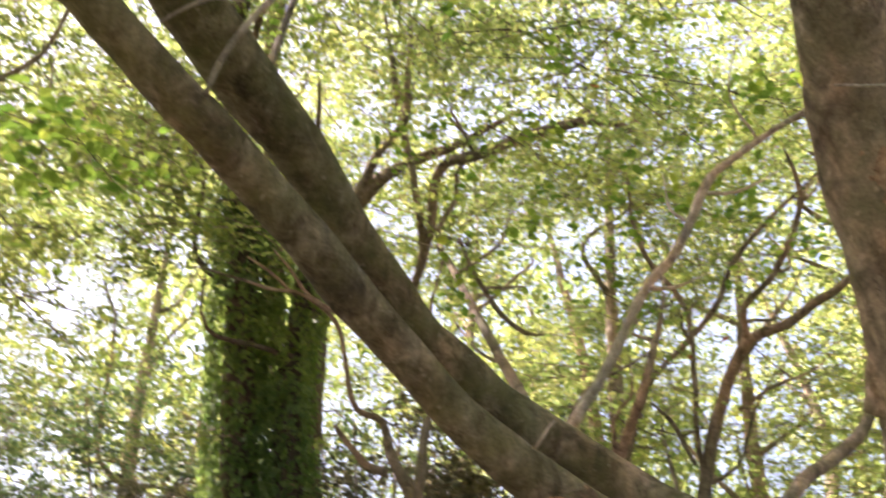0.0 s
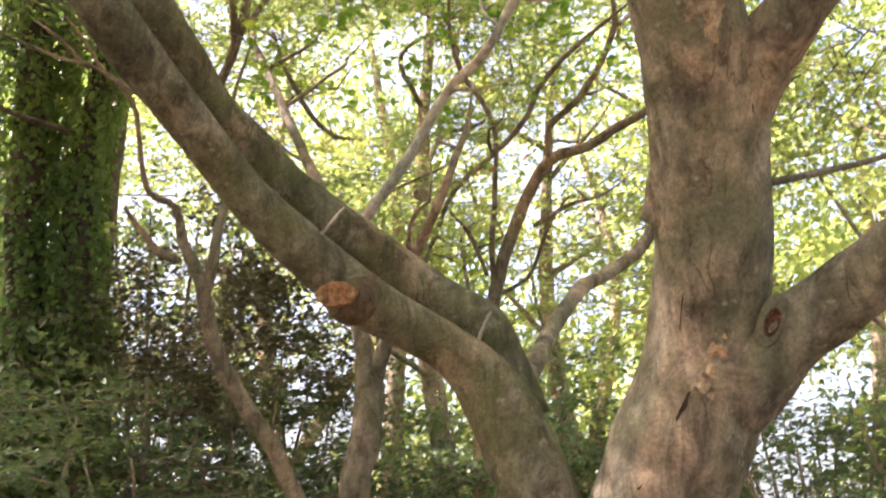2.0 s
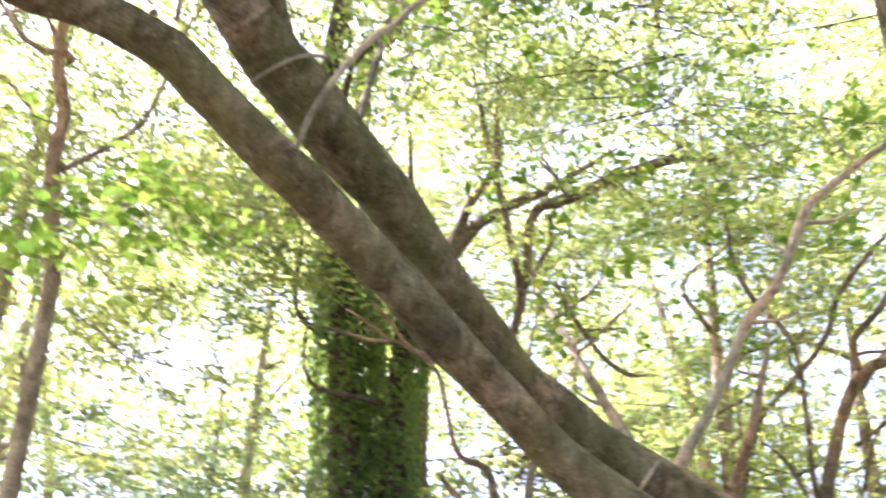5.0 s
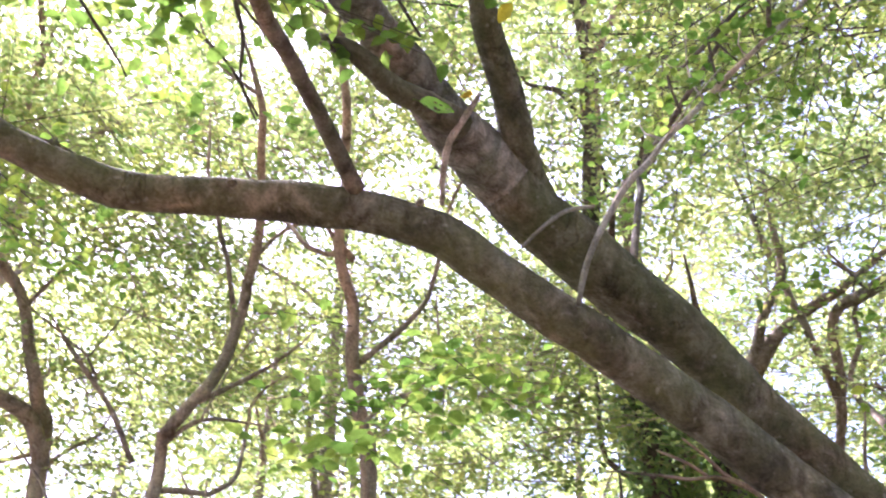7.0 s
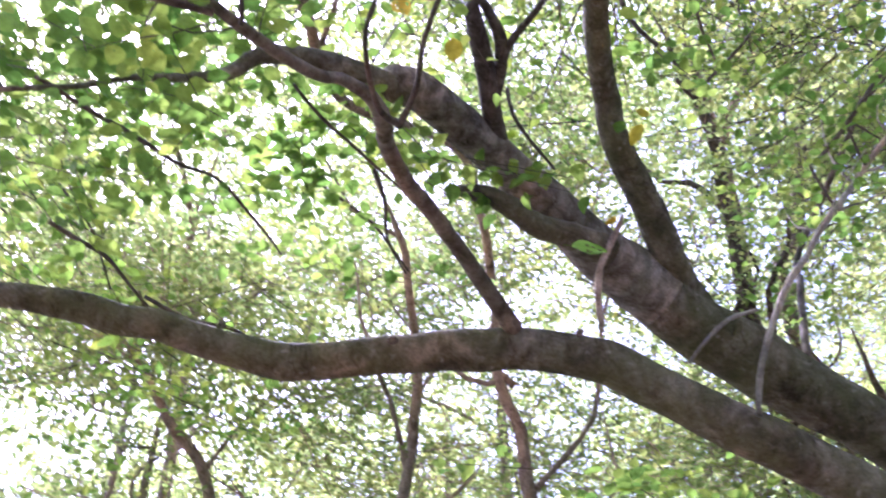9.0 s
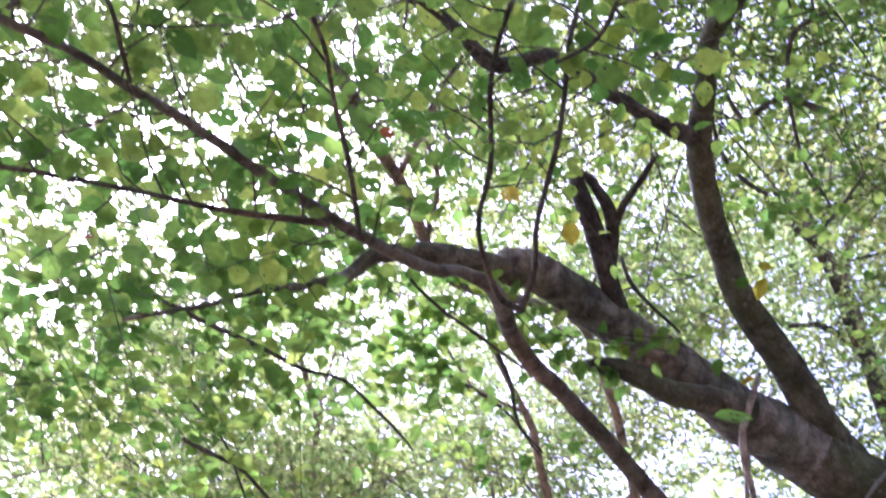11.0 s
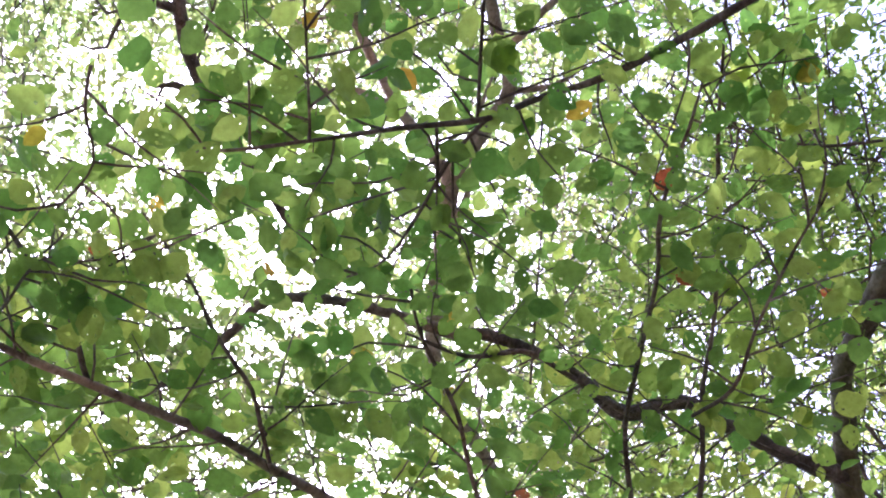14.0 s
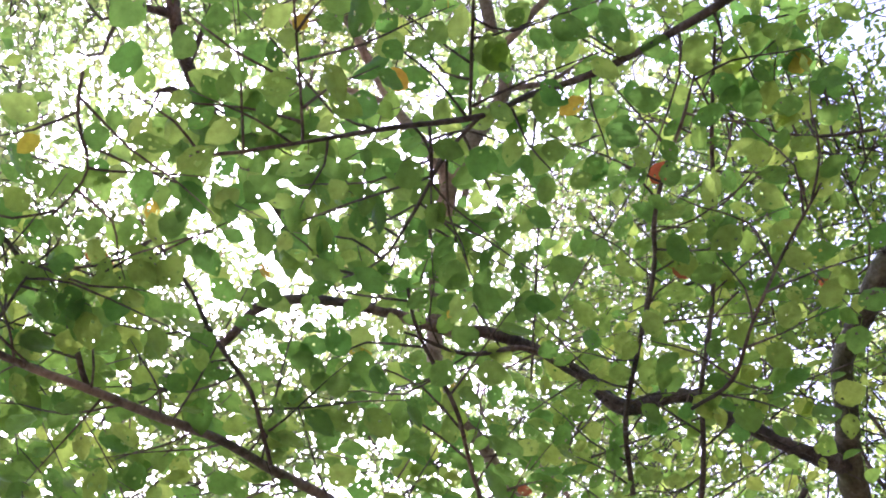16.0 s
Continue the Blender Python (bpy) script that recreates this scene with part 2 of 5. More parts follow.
def limb(name, parent, pts, material, sides=12, lumps=0.06, step=0.06, wobble=0.0, label=""):
    line = smooth_line(pts, step)
    if wobble:
        for i in range(1, len(line) - 1):
            q = Vector(line[i, :3]) * 5
            line[i, :3] += wobble * np.array(noise.noise_vector(q))
            line[i, 3] *= 1 + min(0.25, 6 * wobble) * noise.noise(q * 2.3)
    ob = part(name, tube(bmesh.new(), line, sides, lumps, float(len(bpy.data.objects))), material, parent, label)
    return ob, line


def along(line, u):
    i = min(len(line) - 2, int(u * (len(line) - 1)))
    f = u * (len(line) - 1) - i
    d = line[i + 1, :3] - line[i, :3]
    return line[i] * (1 - f) + line[i + 1] * f, d / (np.linalg.norm(d) + 1e-9)


def unit(v):
    return v / (np.linalg.norm(v, axis=-1, keepdims=True) + 1e-9)


def leaf_mesh_many(name, at, way, up, length, width=0.55, fold=0.12, material=None, parent=None, label="", fine=False):
    """Many small leaves in one mesh: each a blade folded along its midrib; fine ones have a rounded outline."""
    n = len(at)
    way = unit(way)
    side = unit(np.cross(way, up))
    up = np.cross(side, way)
    L = length[:, None]
    w = L * width * 0.5
    base, tip = at, at + way * L - up * L * 0.06
    l1, r1 = at + way * L * 0.42 - side * w + up * L * fold, at + way * L * 0.42 + side * w + up * L * fold
    if fine:
        rim = [base]
        for u, g in ((0.16, 0.72), (0.38, 1.06), (0.64, 0.86), (0.86, 0.38)):
            rim.append(at + way * L * u + side * w * g + up * L * fold * g)
        rim.append(tip)
        for u, g in ((0.86, 0.38), (0.64, 0.86), (0.38, 1.06), (0.16, 0.72)):
            rim.append(at + way * L * u - side * w * g + up * L * fold * g)
        v = np.stack(rim + [at + way * L * 0.5], 1)
        one = [q for i in range(10) for q in (10, i, (i + 1) % 10)]
    else:
        v = np.stack([base, r1, tip, l1], 1)
        one = [0, 1, 2, 0, 2, 3]
    c, f = v.shape[1], len(one)
    m = bpy.data.meshes.new(name)
    tri = (np.arange(n)[:, None] * c + np.array(one)).reshape(-1)
    m.vertices.add(c * n)
    m.vertices.foreach_set("co", v.ravel())
    m.loops.add(f * n)
    m.loops.foreach_set("vertex_index", tri)
    m.polygons.add(f // 3 * n)
    m.polygons.foreach_set("loop_start", np.arange(f // 3 * n) * 3)
    m.update(calc_edges=True)
    return part(name, m, material, parent, label, "stuff")


def stick_mesh_many(name, a, b, r0, r1, material, parent, label=""):
    """Many thin three-sided twigs in one mesh."""
    n = len(a)
    d = unit(b - a)
    s = unit(np.cross(d, rng.normal(size=(n, 3))))
    o = np.cross(d, s)
    v = []
    for end, r in ((a, r0), (b, r1)):
        for k in range(3):
            w = 2 * math.pi * k / 3
            v.append(end + (s * math.cos(w) + o * math.sin(w)) * np.reshape(r, (-1, 1)))
    v = np.stack(v, 1).reshape(-1, 3)
    k = np.arange(n)[:, None] * 6
    tri = np.concatenate([k + q for q in ([0, 1, 4], [0, 4, 3], [1, 2, 5], [1, 5, 4], [2, 0, 3], [2, 3, 5])], 1).reshape(-1)
    m = bpy.data.meshes.new(name)
    m.vertices.add(6 * n)
    m.vertices.foreach_set("co", v.ravel())
    m.loops.add(18 * n)
    m.loops.foreach_set("vertex_index", tri)
    m.polygons.add(6 * n)
    m.polygons.foreach_set("loop_start", np.arange(6 * n) * 3)
    m.update(calc_edges=True)
    return part(name, m, material, parent, label, "stuff")


def sprays(parent, origin, way, length, leaves, size, material, twig_material, name="crown", label="", tilt=0.35, width=0.55, twig_r=0.003, fine=True):
    """Flat sprays of alternate leaves along thin drooping twigs."""
    n = len(origin)
    way = unit(way)
    end = origin + way * length[:, None] + np.array([0, 0, -0.12]) * length[:, None]
    stick_mesh_many("brushwood", origin, end, np.full(n, twig_r) * (0.6 + length), np.full(n, 0.0012), twig_material, parent)
    u = (np.arange(leaves) + 0.6) / leaves
    at = origin[:, None] + (end - origin)[:, None] * u[None, :, None]
    at = at + rng.normal(size=at.shape) * 0.025
    flat = unit(np.cross(way, [0, 0, 1.0]))
    sgn = np.where(np.arange(leaves) % 2, 1.0, -1.0)
    lw = way[:, None] * 0.6 + flat[:, None] * sgn[None, :, None] + rng.normal(size=at.shape) * 0.4
    up = np.array([0, 0, 1.0]) + rng.normal(size=at.shape) * tilt
    ls = size * rng.uniform(0.6, 1.25, size=at.shape[:2])
    return leaf_mesh_many(name, at.reshape(-1, 3), lw.reshape(-1, 3), up.reshape(-1, 3), ls.reshape(-1), width, 0.12, material, parent, label, fine)


def crown(parent, blobs, size, material, twig_material, leaves=18, label="", clump=0.85, gap=0.06, tilt=0.45, spray=0.55, twig_r=0.0042, full=1.8, fine=False):
    """A crown of sprays inside several rounded volumes (centre, radii, count and, for one, its own limit), broken by gaps that follow a noise."""
    pts, ways = [], []
    for cx, cy, cz, rx, ry, rz, count, *thin in blobs:
        got, count, least = 0, count * full / 4, thin[0] if thin else gap
        while got < count:
            q = rng.normal(size=3)
            q = q / np.linalg.norm(q) * rng.uniform(0.25, 1.0) ** 0.5
            p = np.array([cx + q[0] * rx, cy + q[1] * ry, cz + q[2] * rz])
            if noise.noise(Vector(p * np.array([clump, clump, clump * 1.6]))) < least or math.hypot(p[0], p[1]) + max(0, p[2] - 2.5) < 2.6 or (p[2] < 1.7 + 1.6 * math.hypot(p[0], p[1]) and math.hypot(p[0], p[1]) < 3.0):
                got += 0.35
                continue
            pts.append(p)
            w = np.array([q[0], q[1], 0.25]) + rng.normal(size=3) * 0.6
            w[2] *= 0.45
            ways.append(w)
            got += 1
    # each centre carries a flat frond: an axis with side sprays left and right of it
    o, w, length, axis_a, axis_b = [], [], [], [], []
    for p, d in zip(pts, ways):
        d = unit(d * np.array([1, 1, 0.6]) - [0, 0, 0.1])
        plane = unit(np.array([0, 0, 1.0]) + rng.normal(size=3) * 0.28)
        side = unit(np.cross(d, plane))
        L = spray * rng.uniform(0.9, 2.1)
        axis_a.append(p)
        axis_b.append(p + d * L)
        for k in range(6):
            u = (k + 0.5 + rng.uniform(-0.3, 0.3)) / 6.5
            sgn = 1 if k % 2 else -1
            o.append(p + d * L * u)
            w.append(d * rng.uniform(0.5, 1.0) + side * sgn * (1 if k < 5 else 0.1) + rng.normal(size=3) * 0.12)
            length.append(L * 0.62 * (1 - 0.55 * u) * rng.uniform(0.7, 1.2))
    stick_mesh_many("brushwood", np.array(axis_a), np.array(axis_b), np.full(len(pts), twig_r * 1.5), np.full(len(pts), twig_r * 0.5), twig_material, parent)
    return sprays(parent, np.array(o), np.array(w), np.array(length), max(5, int(leaves * 0.66)), size, material, twig_material, label=label, tilt=tilt * 0.75, twig_r=twig_r * 0.8, fine=fine)


def forked(parent, line, n, material, length, r, name="branch", sides=6, rise=0.5, u0=0.3):
    """Side branches that leave a stem at even steps, bending upward and outward."""
    for k in range(n):
        u = u0 + (0.97 - u0) * (k + rng.uniform(0.1, 0.9)) / n
        p, d = along(line, u)
        a = rng.uniform(0, 2 * math.pi)
        w = unit(np.array([math.cos(a), math.sin(a), rise]) + d * 0.5)
        L = length * rng.uniform(0.6, 1.2) * (1.2 - 0.6 * u)
        bend = rng.normal(size=3) * 0.12 * L
        q = [p[:3], p[:3] + w * L * 0.4 + bend, p[:3] + w * L * 0.75 - bend * 0.5 + [0, 0, 0.08 * L], p[:3] + w * L + [0, 0, 0.2 * L]]
        rr = min(r, p[3] * 0.6)
        limb(name, parent, [(*q[0], rr), (*q[1], rr * 0.75), (*q[2], rr * 0.5), (*q[3], rr * 0.25)], material, sides, 0.05, 0.12, 0.02)


# ---- ground ----
def ground():
    bm = bmesh.new()
    radii = [0, 1.5, 3, 4.5, 6, 8, 11, 15, 22, 40, 90, 300, 1500]
    rings = []
    for r in radii:
        n = 1 if r == 0 else 48
        rings.append([bm.verts.new((r * math.cos(2 * math.pi * k / n), r * math.sin(2 * math.pi * k / n),
                                    0.06 * noise.noise(Vector((r * math.cos(2 * math.pi * k / n), r * math.sin(2 * math.pi * k / n), 0)) * 0.4) if r < 50 else -0.02)) for k in range(n)])
    for k in range(48):
        bm.faces.new((rings[0][0], rings[1][k], rings[1][(k + 1) % 48]))
    for a, b in zip(rings[1:], rings[2:]):
        for k in range(48):
            bm.faces.new((a[k], b[k], b[(k + 1) % 48], a[(k + 1) % 48]))
    return tagged(part("ground", bm, SOIL, None), "brown woodland soil with fallen leaf litter", "ground", kind="structure")


ground()

# ---- the great tree: a forked trunk with spreading limbs ----
tree = tagged(empty("tree", (1.6, 4.0, 0)), "large old tree with a forked smooth grey-brown trunk", "tree")
fork = np.array([(1.41, 4.03, 1.66, 0.205)][0])
base = (1.55, 4.05)
limb("trunk", tree, [(base[0], base[1], -0.15, 0.46), (base[0], base[1], 0.25, 0.36), (base[0] - 0.02, base[1] - 0.02, 1.0, 0.31), (fork[0], fork[1], fork[2] - 0.05, 0.30), (fork[0] + 0.02, fork[1], fork[2] + 0.08, 0.12)], BARK, 28, 0.07, 0.05)
right_stem = [(1.45, 4.02, 1.58, 0.224), (1.57, 3.96, 1.85, 0.239), (1.68, 3.89, 2.09, 0.259), (1.75, 3.80, 2.37, 0.234), (1.75, 3.69, 2.66, 0.219), (1.72, 3.57, 2.95, 0.214), (1.66, 3.42, 3.28, 0.218), (1.48, 3.20, 3.76, 0.181), (1.37, 2.94, 4.06, 0.156), (1.20, 2.61, 4.40, 0.130)]
ob_right, line_right = limb("trunk", tree, right_stem, BARK, 28, 0.07, 0.04, label="upright main stem with patchy bark")
limb("limb", tree, [(1.71, 3.84, 2.13, 0.154), (1.87, 3.70, 2.31, 0.163), (1.98, 3.59, 2.45, 0.140), (2.08, 3.48, 2.52, 0.128), (2.17, 3.33, 2.61, 0.119), (2.28, 3.08, 2.73, 0.102), (2.41, 2.69, 2.90, 0.079), (2.56, 2.41, 3.02, 0.062)], BARK, 22, 0.07, 0.04)
limb("limb", tree, [(1.64, 3.68, 2.85, 0.154), (1.68, 3.57, 3.03, 0.180), (1.73, 3.46, 3.18, 0.174), (1.77, 3.35, 3.30, 0.148), (1.83, 3.23, 3.41, 0.122), (1.89, 3.09, 3.50, 0.102), (1.94, 2.92, 3.60, 0.089), (2.02, 2.68, 3.75, 0.072), (2.05, 2.43, 3.91, 0.057)], BARK, 20, 0.07, 0.04)
# left stem and the long front limb
front = [(1.25, 4.07, 1.70, 0.150), (1.20, 4.07, 1.88, 0.142), (1.12, 4.07, 2.07, 0.142), (1.04, 4.06, 2.23, 0.132), (0.94, 4.04, 2.36, 0.111), (0.83, 4.02, 2.44, 0.091), (0.65, 3.97, 2.52, 0.091), (0.49, 3.92, 2.59, 0.100), (0.33, 3.86, 2.69, 0.094), (0.18, 3.78, 2.79, 0.087), (0.04, 3.69, 2.89, 0.078), (-0.10, 3.58, 3.02, 0.076), (-0.23, 3.48, 3.14, 0.079), (-0.35, 3.36, 3.24, 0.085), (-0.45, 3.22, 3.33, 0.082), (-0.55, 3.09, 3.40, 0.079), (-0.65, 2.98, 3.48, 0.079), (-0.74, 2.85, 3.54, 0.077), (-0.82, 2.76, 3.59, 0.077), (-0.91, 2.66, 3.66, 0.072), (-0.99, 2.57, 3.72, 0.071), (-1.06, 2.49, 3.78, 0.071), (-1.14, 2.42, 3.81, 0.068), (-1.22, 2.35, 3.83, 0.067), (-1.31, 2.30, 3.85, 0.068), (-1.40, 2.24, 3.85, 0.068), (-1.48, 2.19, 3.86, 0.067), (-1.57, 2.14, 3.86, 0.064), (-1.66, 2.08, 3.86, 0.062), (-1.75, 2.03, 3.86, 0.060), (-1.83, 1.97, 3.85, 0.060), (-1.92, 1.90, 3.85, 0.061), (-1.99, 1.83, 3.87, 0.058), (-2.06, 1.75, 3.89, 0.054), (-2.12, 1.67, 3.91, 0.051), (-2.18, 1.58, 3.93, 0.050), (-2.25, 1.50, 3.93, 0.050), (-2.30, 1.41, 3.94, 0.050), (-2.36, 1.32, 3.94, 0.045), (-2.42, 1.24, 3.94, 0.041), (-2.56, 1.06, 3.91, 0.034), (-2.70, 0.90, 3.89, 0.026)]
ob_front, line_front = limb("limb", tree, front, BARK_LIMB, 26, 0.04, 0.035, 0.0, "long sweeping limb streaked with green algae")
rear = [(1.13, 4.11, 2.20, 0.119), (1.06, 4.10, 2.42, 0.091), (0.97, 4.11, 2.55, 0.110), (0.79, 4.14, 2.66, 0.108), (0.61, 4.12, 2.77, 0.110), (0.46, 4.08, 2.86, 0.107), (0.32, 4.03, 2.94, 0.102), (0.18, 3.97, 3.03, 0.096), (0.04, 3.88, 3.14, 0.093), (-0.09, 3.78, 3.22, 0.090), (-0.21, 3.65, 3.35, 0.094), (-0.33, 3.52, 3.48, 0.096), (-0.43, 3.37, 3.62, 0.095), (-0.52, 3.22, 3.72, 0.100), (-0.61, 3.08, 3.78, 0.105), (-0.69, 2.95, 3.84, 0.109), (-0.76, 2.83, 3.90, 0.109), (-0.83, 2.72, 3.95, 0.103), (-0.89, 2.59, 4.02, 0.102), (-0.94, 2.45, 4.08, 0.098), (-0.98, 2.33, 4.11, 0.086), (-1.01, 2.14, 4.16, 0.071), (-1.04, 1.95, 4.18, 0.067), (-1.06, 1.76, 4.19, 0.062), (-1.08, 1.51, 4.17, 0.058), (-1.10, 1.39, 4.12, 0.045)]
ob_rear, line_rear = limb("limb", tree, rear[:-7], BARK_MOSSY, 24, 0.045, 0.035, 0.0, "rear limb dark with moss")
# The limb's end gets the lighter bark, with sunlight put into its colour.
limb("limb", tree, [(*p[:3], p[3] * (1.0 if k else 0.9)) for k, p in enumerate(rear[-9:])], BARK_GREY_SUNLIT, 22, 0.06, 0.03, 0.0, "bare grey end of the limb, sunlight painted into its bark, broken off")
limb("branch", tree, [(-1.10, 1.46, 4.12, 0.039), (-1.14, 1.32, 4.10, 0.034), (-1.19, 1.19, 4.07, 0.029), (-1.28, 1.07, 4.04, 0.024), (-1.36, 1.04, 3.99, 0.019), (-1.45, 0.95, 3.95, 0.012), (-1.53, 0.86, 3.91, 0.009), (-1.61, 0.78, 3.86, 0.008), (-1.73, 0.64, 3.79, 0.006)], BARK_LIMB, 12, 0.09, 0.03, 0.006)
limb("branch", tree, [(-0.93, 2.29, 4.05, 0.053), (-0.98, 2.14, 4.03, 0.043), (-1.04, 2.03, 4.03, 0.036), (-1.07, 1.91, 4.04, 0.032), (-1.11, 1.84, 4.05, 0.028), (-1.15, 1.78, 4.04, 0.016)], BARK_LIMB, 12, 0.1, 0.03)
# upright leader from the rear limb
leader = [(-0.80, 2.80, 3.92, 0.065), (-0.82, 2.67, 4.02, 0.064), (-0.82, 2.55, 4.09, 0.061), (-0.80, 2.45, 4.13, 0.056), (-0.78, 2.33, 4.19, 0.053), (-0.77, 2.20, 4.25, 0.049), (-0.75, 2.08, 4.30, 0.045), (-0.72, 2.01, 4.37, 0.041), (-0.70, 1.95, 4.37, 0.040), (-0.65, 1.84, 4.41, 0.040), (-0.56, 1.69, 4.46, 0.038), (-0.45, 1.58, 4.50, 0.033), (-0.34, 1.47, 4.54, 0.030), (-0.20, 1.42, 4.56, 0.032), (-0.08, 1.36, 4.56, 0.030), (0.04, 1.33, 4.54, 0.026), (0.14, 1.30, 4.51, 0.023), (0.25, 1.28, 4.47, 0.020), (0.39, 1.27, 4.43, 0.017)]
ob_leader, line_leader = limb("branch", tree, leader, BARK_MOSSY, 16, 0.08, 0.03, 0.004)
bent = [[(-1.02, 1.82, 4.20, 0.032), (-0.97, 1.71, 4.22, 0.030), (-0.91, 1.59, 4.25, 0.029), (-0.87, 1.49, 4.28, 0.027), (-0.84, 1.43, 4.30, 0.021), (-0.82, 1.44, 4.32, 0.013), (-0.82, 1.48, 4.32, 0.016)],
        [(-0.96, 1.71, 4.23, 0.018), (-0.87, 1.62, 4.27, 0.021), (-0.83, 1.55, 4.29, 0.019), (-0.82, 1.48, 4.31, 0.014)],
        [(-0.87, 1.62, 4.27, 0.015), (-0.80, 1.58, 4.28, 0.012), (-0.72, 1.55, 4.28, 0.010), (-0.63, 1.51, 4.28, 0.008)]]
for k in bent:
    limb("branch", tree, k, BARK_DARK, 10, 0.08, 0.02)
# the branch that climbs from the front limb over the path
climb = [(-1.27, 2.25, 3.88, 0.030), (-1.25, 2.06, 3.91, 0.026), (-1.22, 1.88, 3.91, 0.025), (-1.19, 1.69, 3.91, 0.024), (-1.16, 1.53, 3.87, 0.024), (-1.11, 1.39, 3.84, 0.022), (-1.02, 1.25, 3.75, 0.022), (-0.98, 1.15, 3.71, 0.018), (-0.99, 1.05, 3.68, 0.014), (-1.00, 0.98, 3.63, 0.014), (-1.02, 0.78, 3.59, 0.013), (-1.02, 0.57, 3.55, 0.011), (-1.02, 0.33, 3.52, 0.010), (-1.00, 0.21, 3.46, 0.009), (-0.98, 0.10, 3.41, 0.008), (-0.99, -0.02, 3.37, 0.008), (-0.99, -0.14, 3.32, 0.007), (-1.00, -0.26, 3.28, 0.006), (-1.00, -0.39, 3.24, 0.005), (-1.01, -0.51, 3.20, 0.004)]
ob_climb, line_climb = limb("branch", tree, climb, BARK_MID, 14, 0.1, 0.025, 0.004)
twig_obs = []


def near_twig(line):
    twig_obs.append(limb("twig", tree, line, BARK_DARK, 8, 0.12, 0.02, 0.004))


near_twig([(-1.02, 0.70, 3.55, 0.008), (-1.09, 0.58, 3.53, 0.007), (-1.14, 0.48, 3.51, 0.006), (-1.20, 0.33, 3.48, 0.005), (-1.25, 0.19, 3.44, 0.005), (-1.28, 0.10, 3.40, 0.004), (-1.34, -0.02, 3.37, 0.003)])
near_twig([(-0.95, 1.22, 3.65, 0.0096), (-0.85, 1.15, 3.65, 0.0067), (-0.76, 1.06, 3.65, 0.0059), (-0.63, 0.97, 3.67, 0.0059), (-0.54, 0.89, 3.67, 0.0052), (-0.45, 0.80, 3.68, 0.0052), (-0.34, 0.71, 3.65, 0.0044), (-0.19, 0.58, 3.66, 0.0044), (-0.06, 0.45, 3.66, 0.0037), (0.05, 0.35, 3.65, 0.0030), (0.12, 0.28, 3.63, 0.0030), (0.19, 0.22, 3.60, 0.0015)])
near_twig([(-0.95, 1.22, 3.65, 0.0096), (-0.94, 1.12, 3.62, 0.0067), (-0.86, 0.98, 3.65, 0.0059), (-0.74, 0.89, 3.67, 0.0059), (-0.65, 0.79, 3.67, 0.0052), (-0.58, 0.72, 3.66, 0.0052), (-0.49, 0.66, 3.66, 0.0052), (-0.32, 0.55, 3.64, 0.0044), (-0.25, 0.48, 3.61, 0.0044), (-0.17, 0.42, 3.58, 0.0037), (-0.08, 0.37, 3.55, 0.0030), (0.00, 0.32, 3.53, 0.0015)])
near_twig([(-0.92, 0.69, 3.41, 0.005), (-0.87, 0.63, 3.41, 0.005), (-0.80, 0.54, 3.42, 0.005), (-0.75, 0.47, 3.42, 0.004), (-0.69, 0.39, 3.43, 0.004), (-0.65, 0.31, 3.43, 0.004), (-0.61, 0.24, 3.42, 0.003), (-0.56, 0.18, 3.42, 0.003)])
near_twig([(-0.94, 0.19, 3.37, 0.004), (-0.90, 0.14, 3.38, 0.004), (-0.86, 0.09, 3.39, 0.004), (-0.84, 0.03, 3.40, 0.004), (-0.82, -0.03, 3.41, 0.004), (-0.79, -0.09, 3.42, 0.003), (-0.77, -0.16, 3.43, 0.003), (-0.75, -0.23, 3.44, 0.002)])
near_twig([(-0.99, -0.13, 3.33, 0.005), (-0.93, -0.21, 3.35, 0.005), (-0.90, -0.27, 3.35, 0.004), (-0.88, -0.33, 3.34, 0.004), (-0.86, -0.38, 3.34, 0.003), (-0.84, -0.44, 3.33, 0.003)])
near_twig([(0.16, 0.32, 3.60, 0.008), (0.01, 0.26, 3.56, 0.007), (-0.11, 0.20, 3.51, 0.006), (-0.20, 0.14, 3.48, 0.005), (-0.27, 0.09, 3.43, 0.005), (-0.37, -0.01, 3.41, 0.004), (-0.46, -0.10, 3.37, 0.003), (-0.53, -0.17, 3.34, 0.003), (-0.57, -0.22, 3.32, 0.002)])
near_twig([(-0.27, 0.09, 3.43, 0.004), (-0.36, 0.09, 3.44, 0.003), (-0.46, 0.11, 3.44, 0.003), (-0.55, 0.12, 3.44, 0.002), (-0.62, 0.09, 3.44, 0.002)])
near_twig([(-0.46, -0.10, 3.37, 0.003), (-0.38, -0.16, 3.33, 0.002), (-0.29, -0.23, 3.30, 0.002), (-0.23, -0.28, 3.30, 0.002)])
near_twig([(-0.33, 0.04, 3.43, 0.003), (-0.40, 0.10, 3.45, 0.003), (-0.48, 0.16, 3.46, 0.003)])
near_twig([(-0.28, 0.08, 3.43, 0.003), (-0.19, 0.01, 3.39, 0.003), (-0.11, -0.05, 3.37, 0.002)])
near_twig([(-0.45, 0.73, 3.51, 0.004), (-0.36, 0.74, 3.50, 0.004), (-0.26, 0.69, 3.50, 0.003), (-0.14, 0.64, 3.49, 0.003), (-0.01, 0.59, 3.47, 0.002)])
near_twig([(-0.60, 0.78, 3.79, 0.008), (-0.63, 0.62, 3.82, 0.006), (-0.65, 0.53, 3.83, 0.006), (-0.73, 0.44, 3.81, 0.005), (-0.77, 0.31, 3.80, 0.003)])
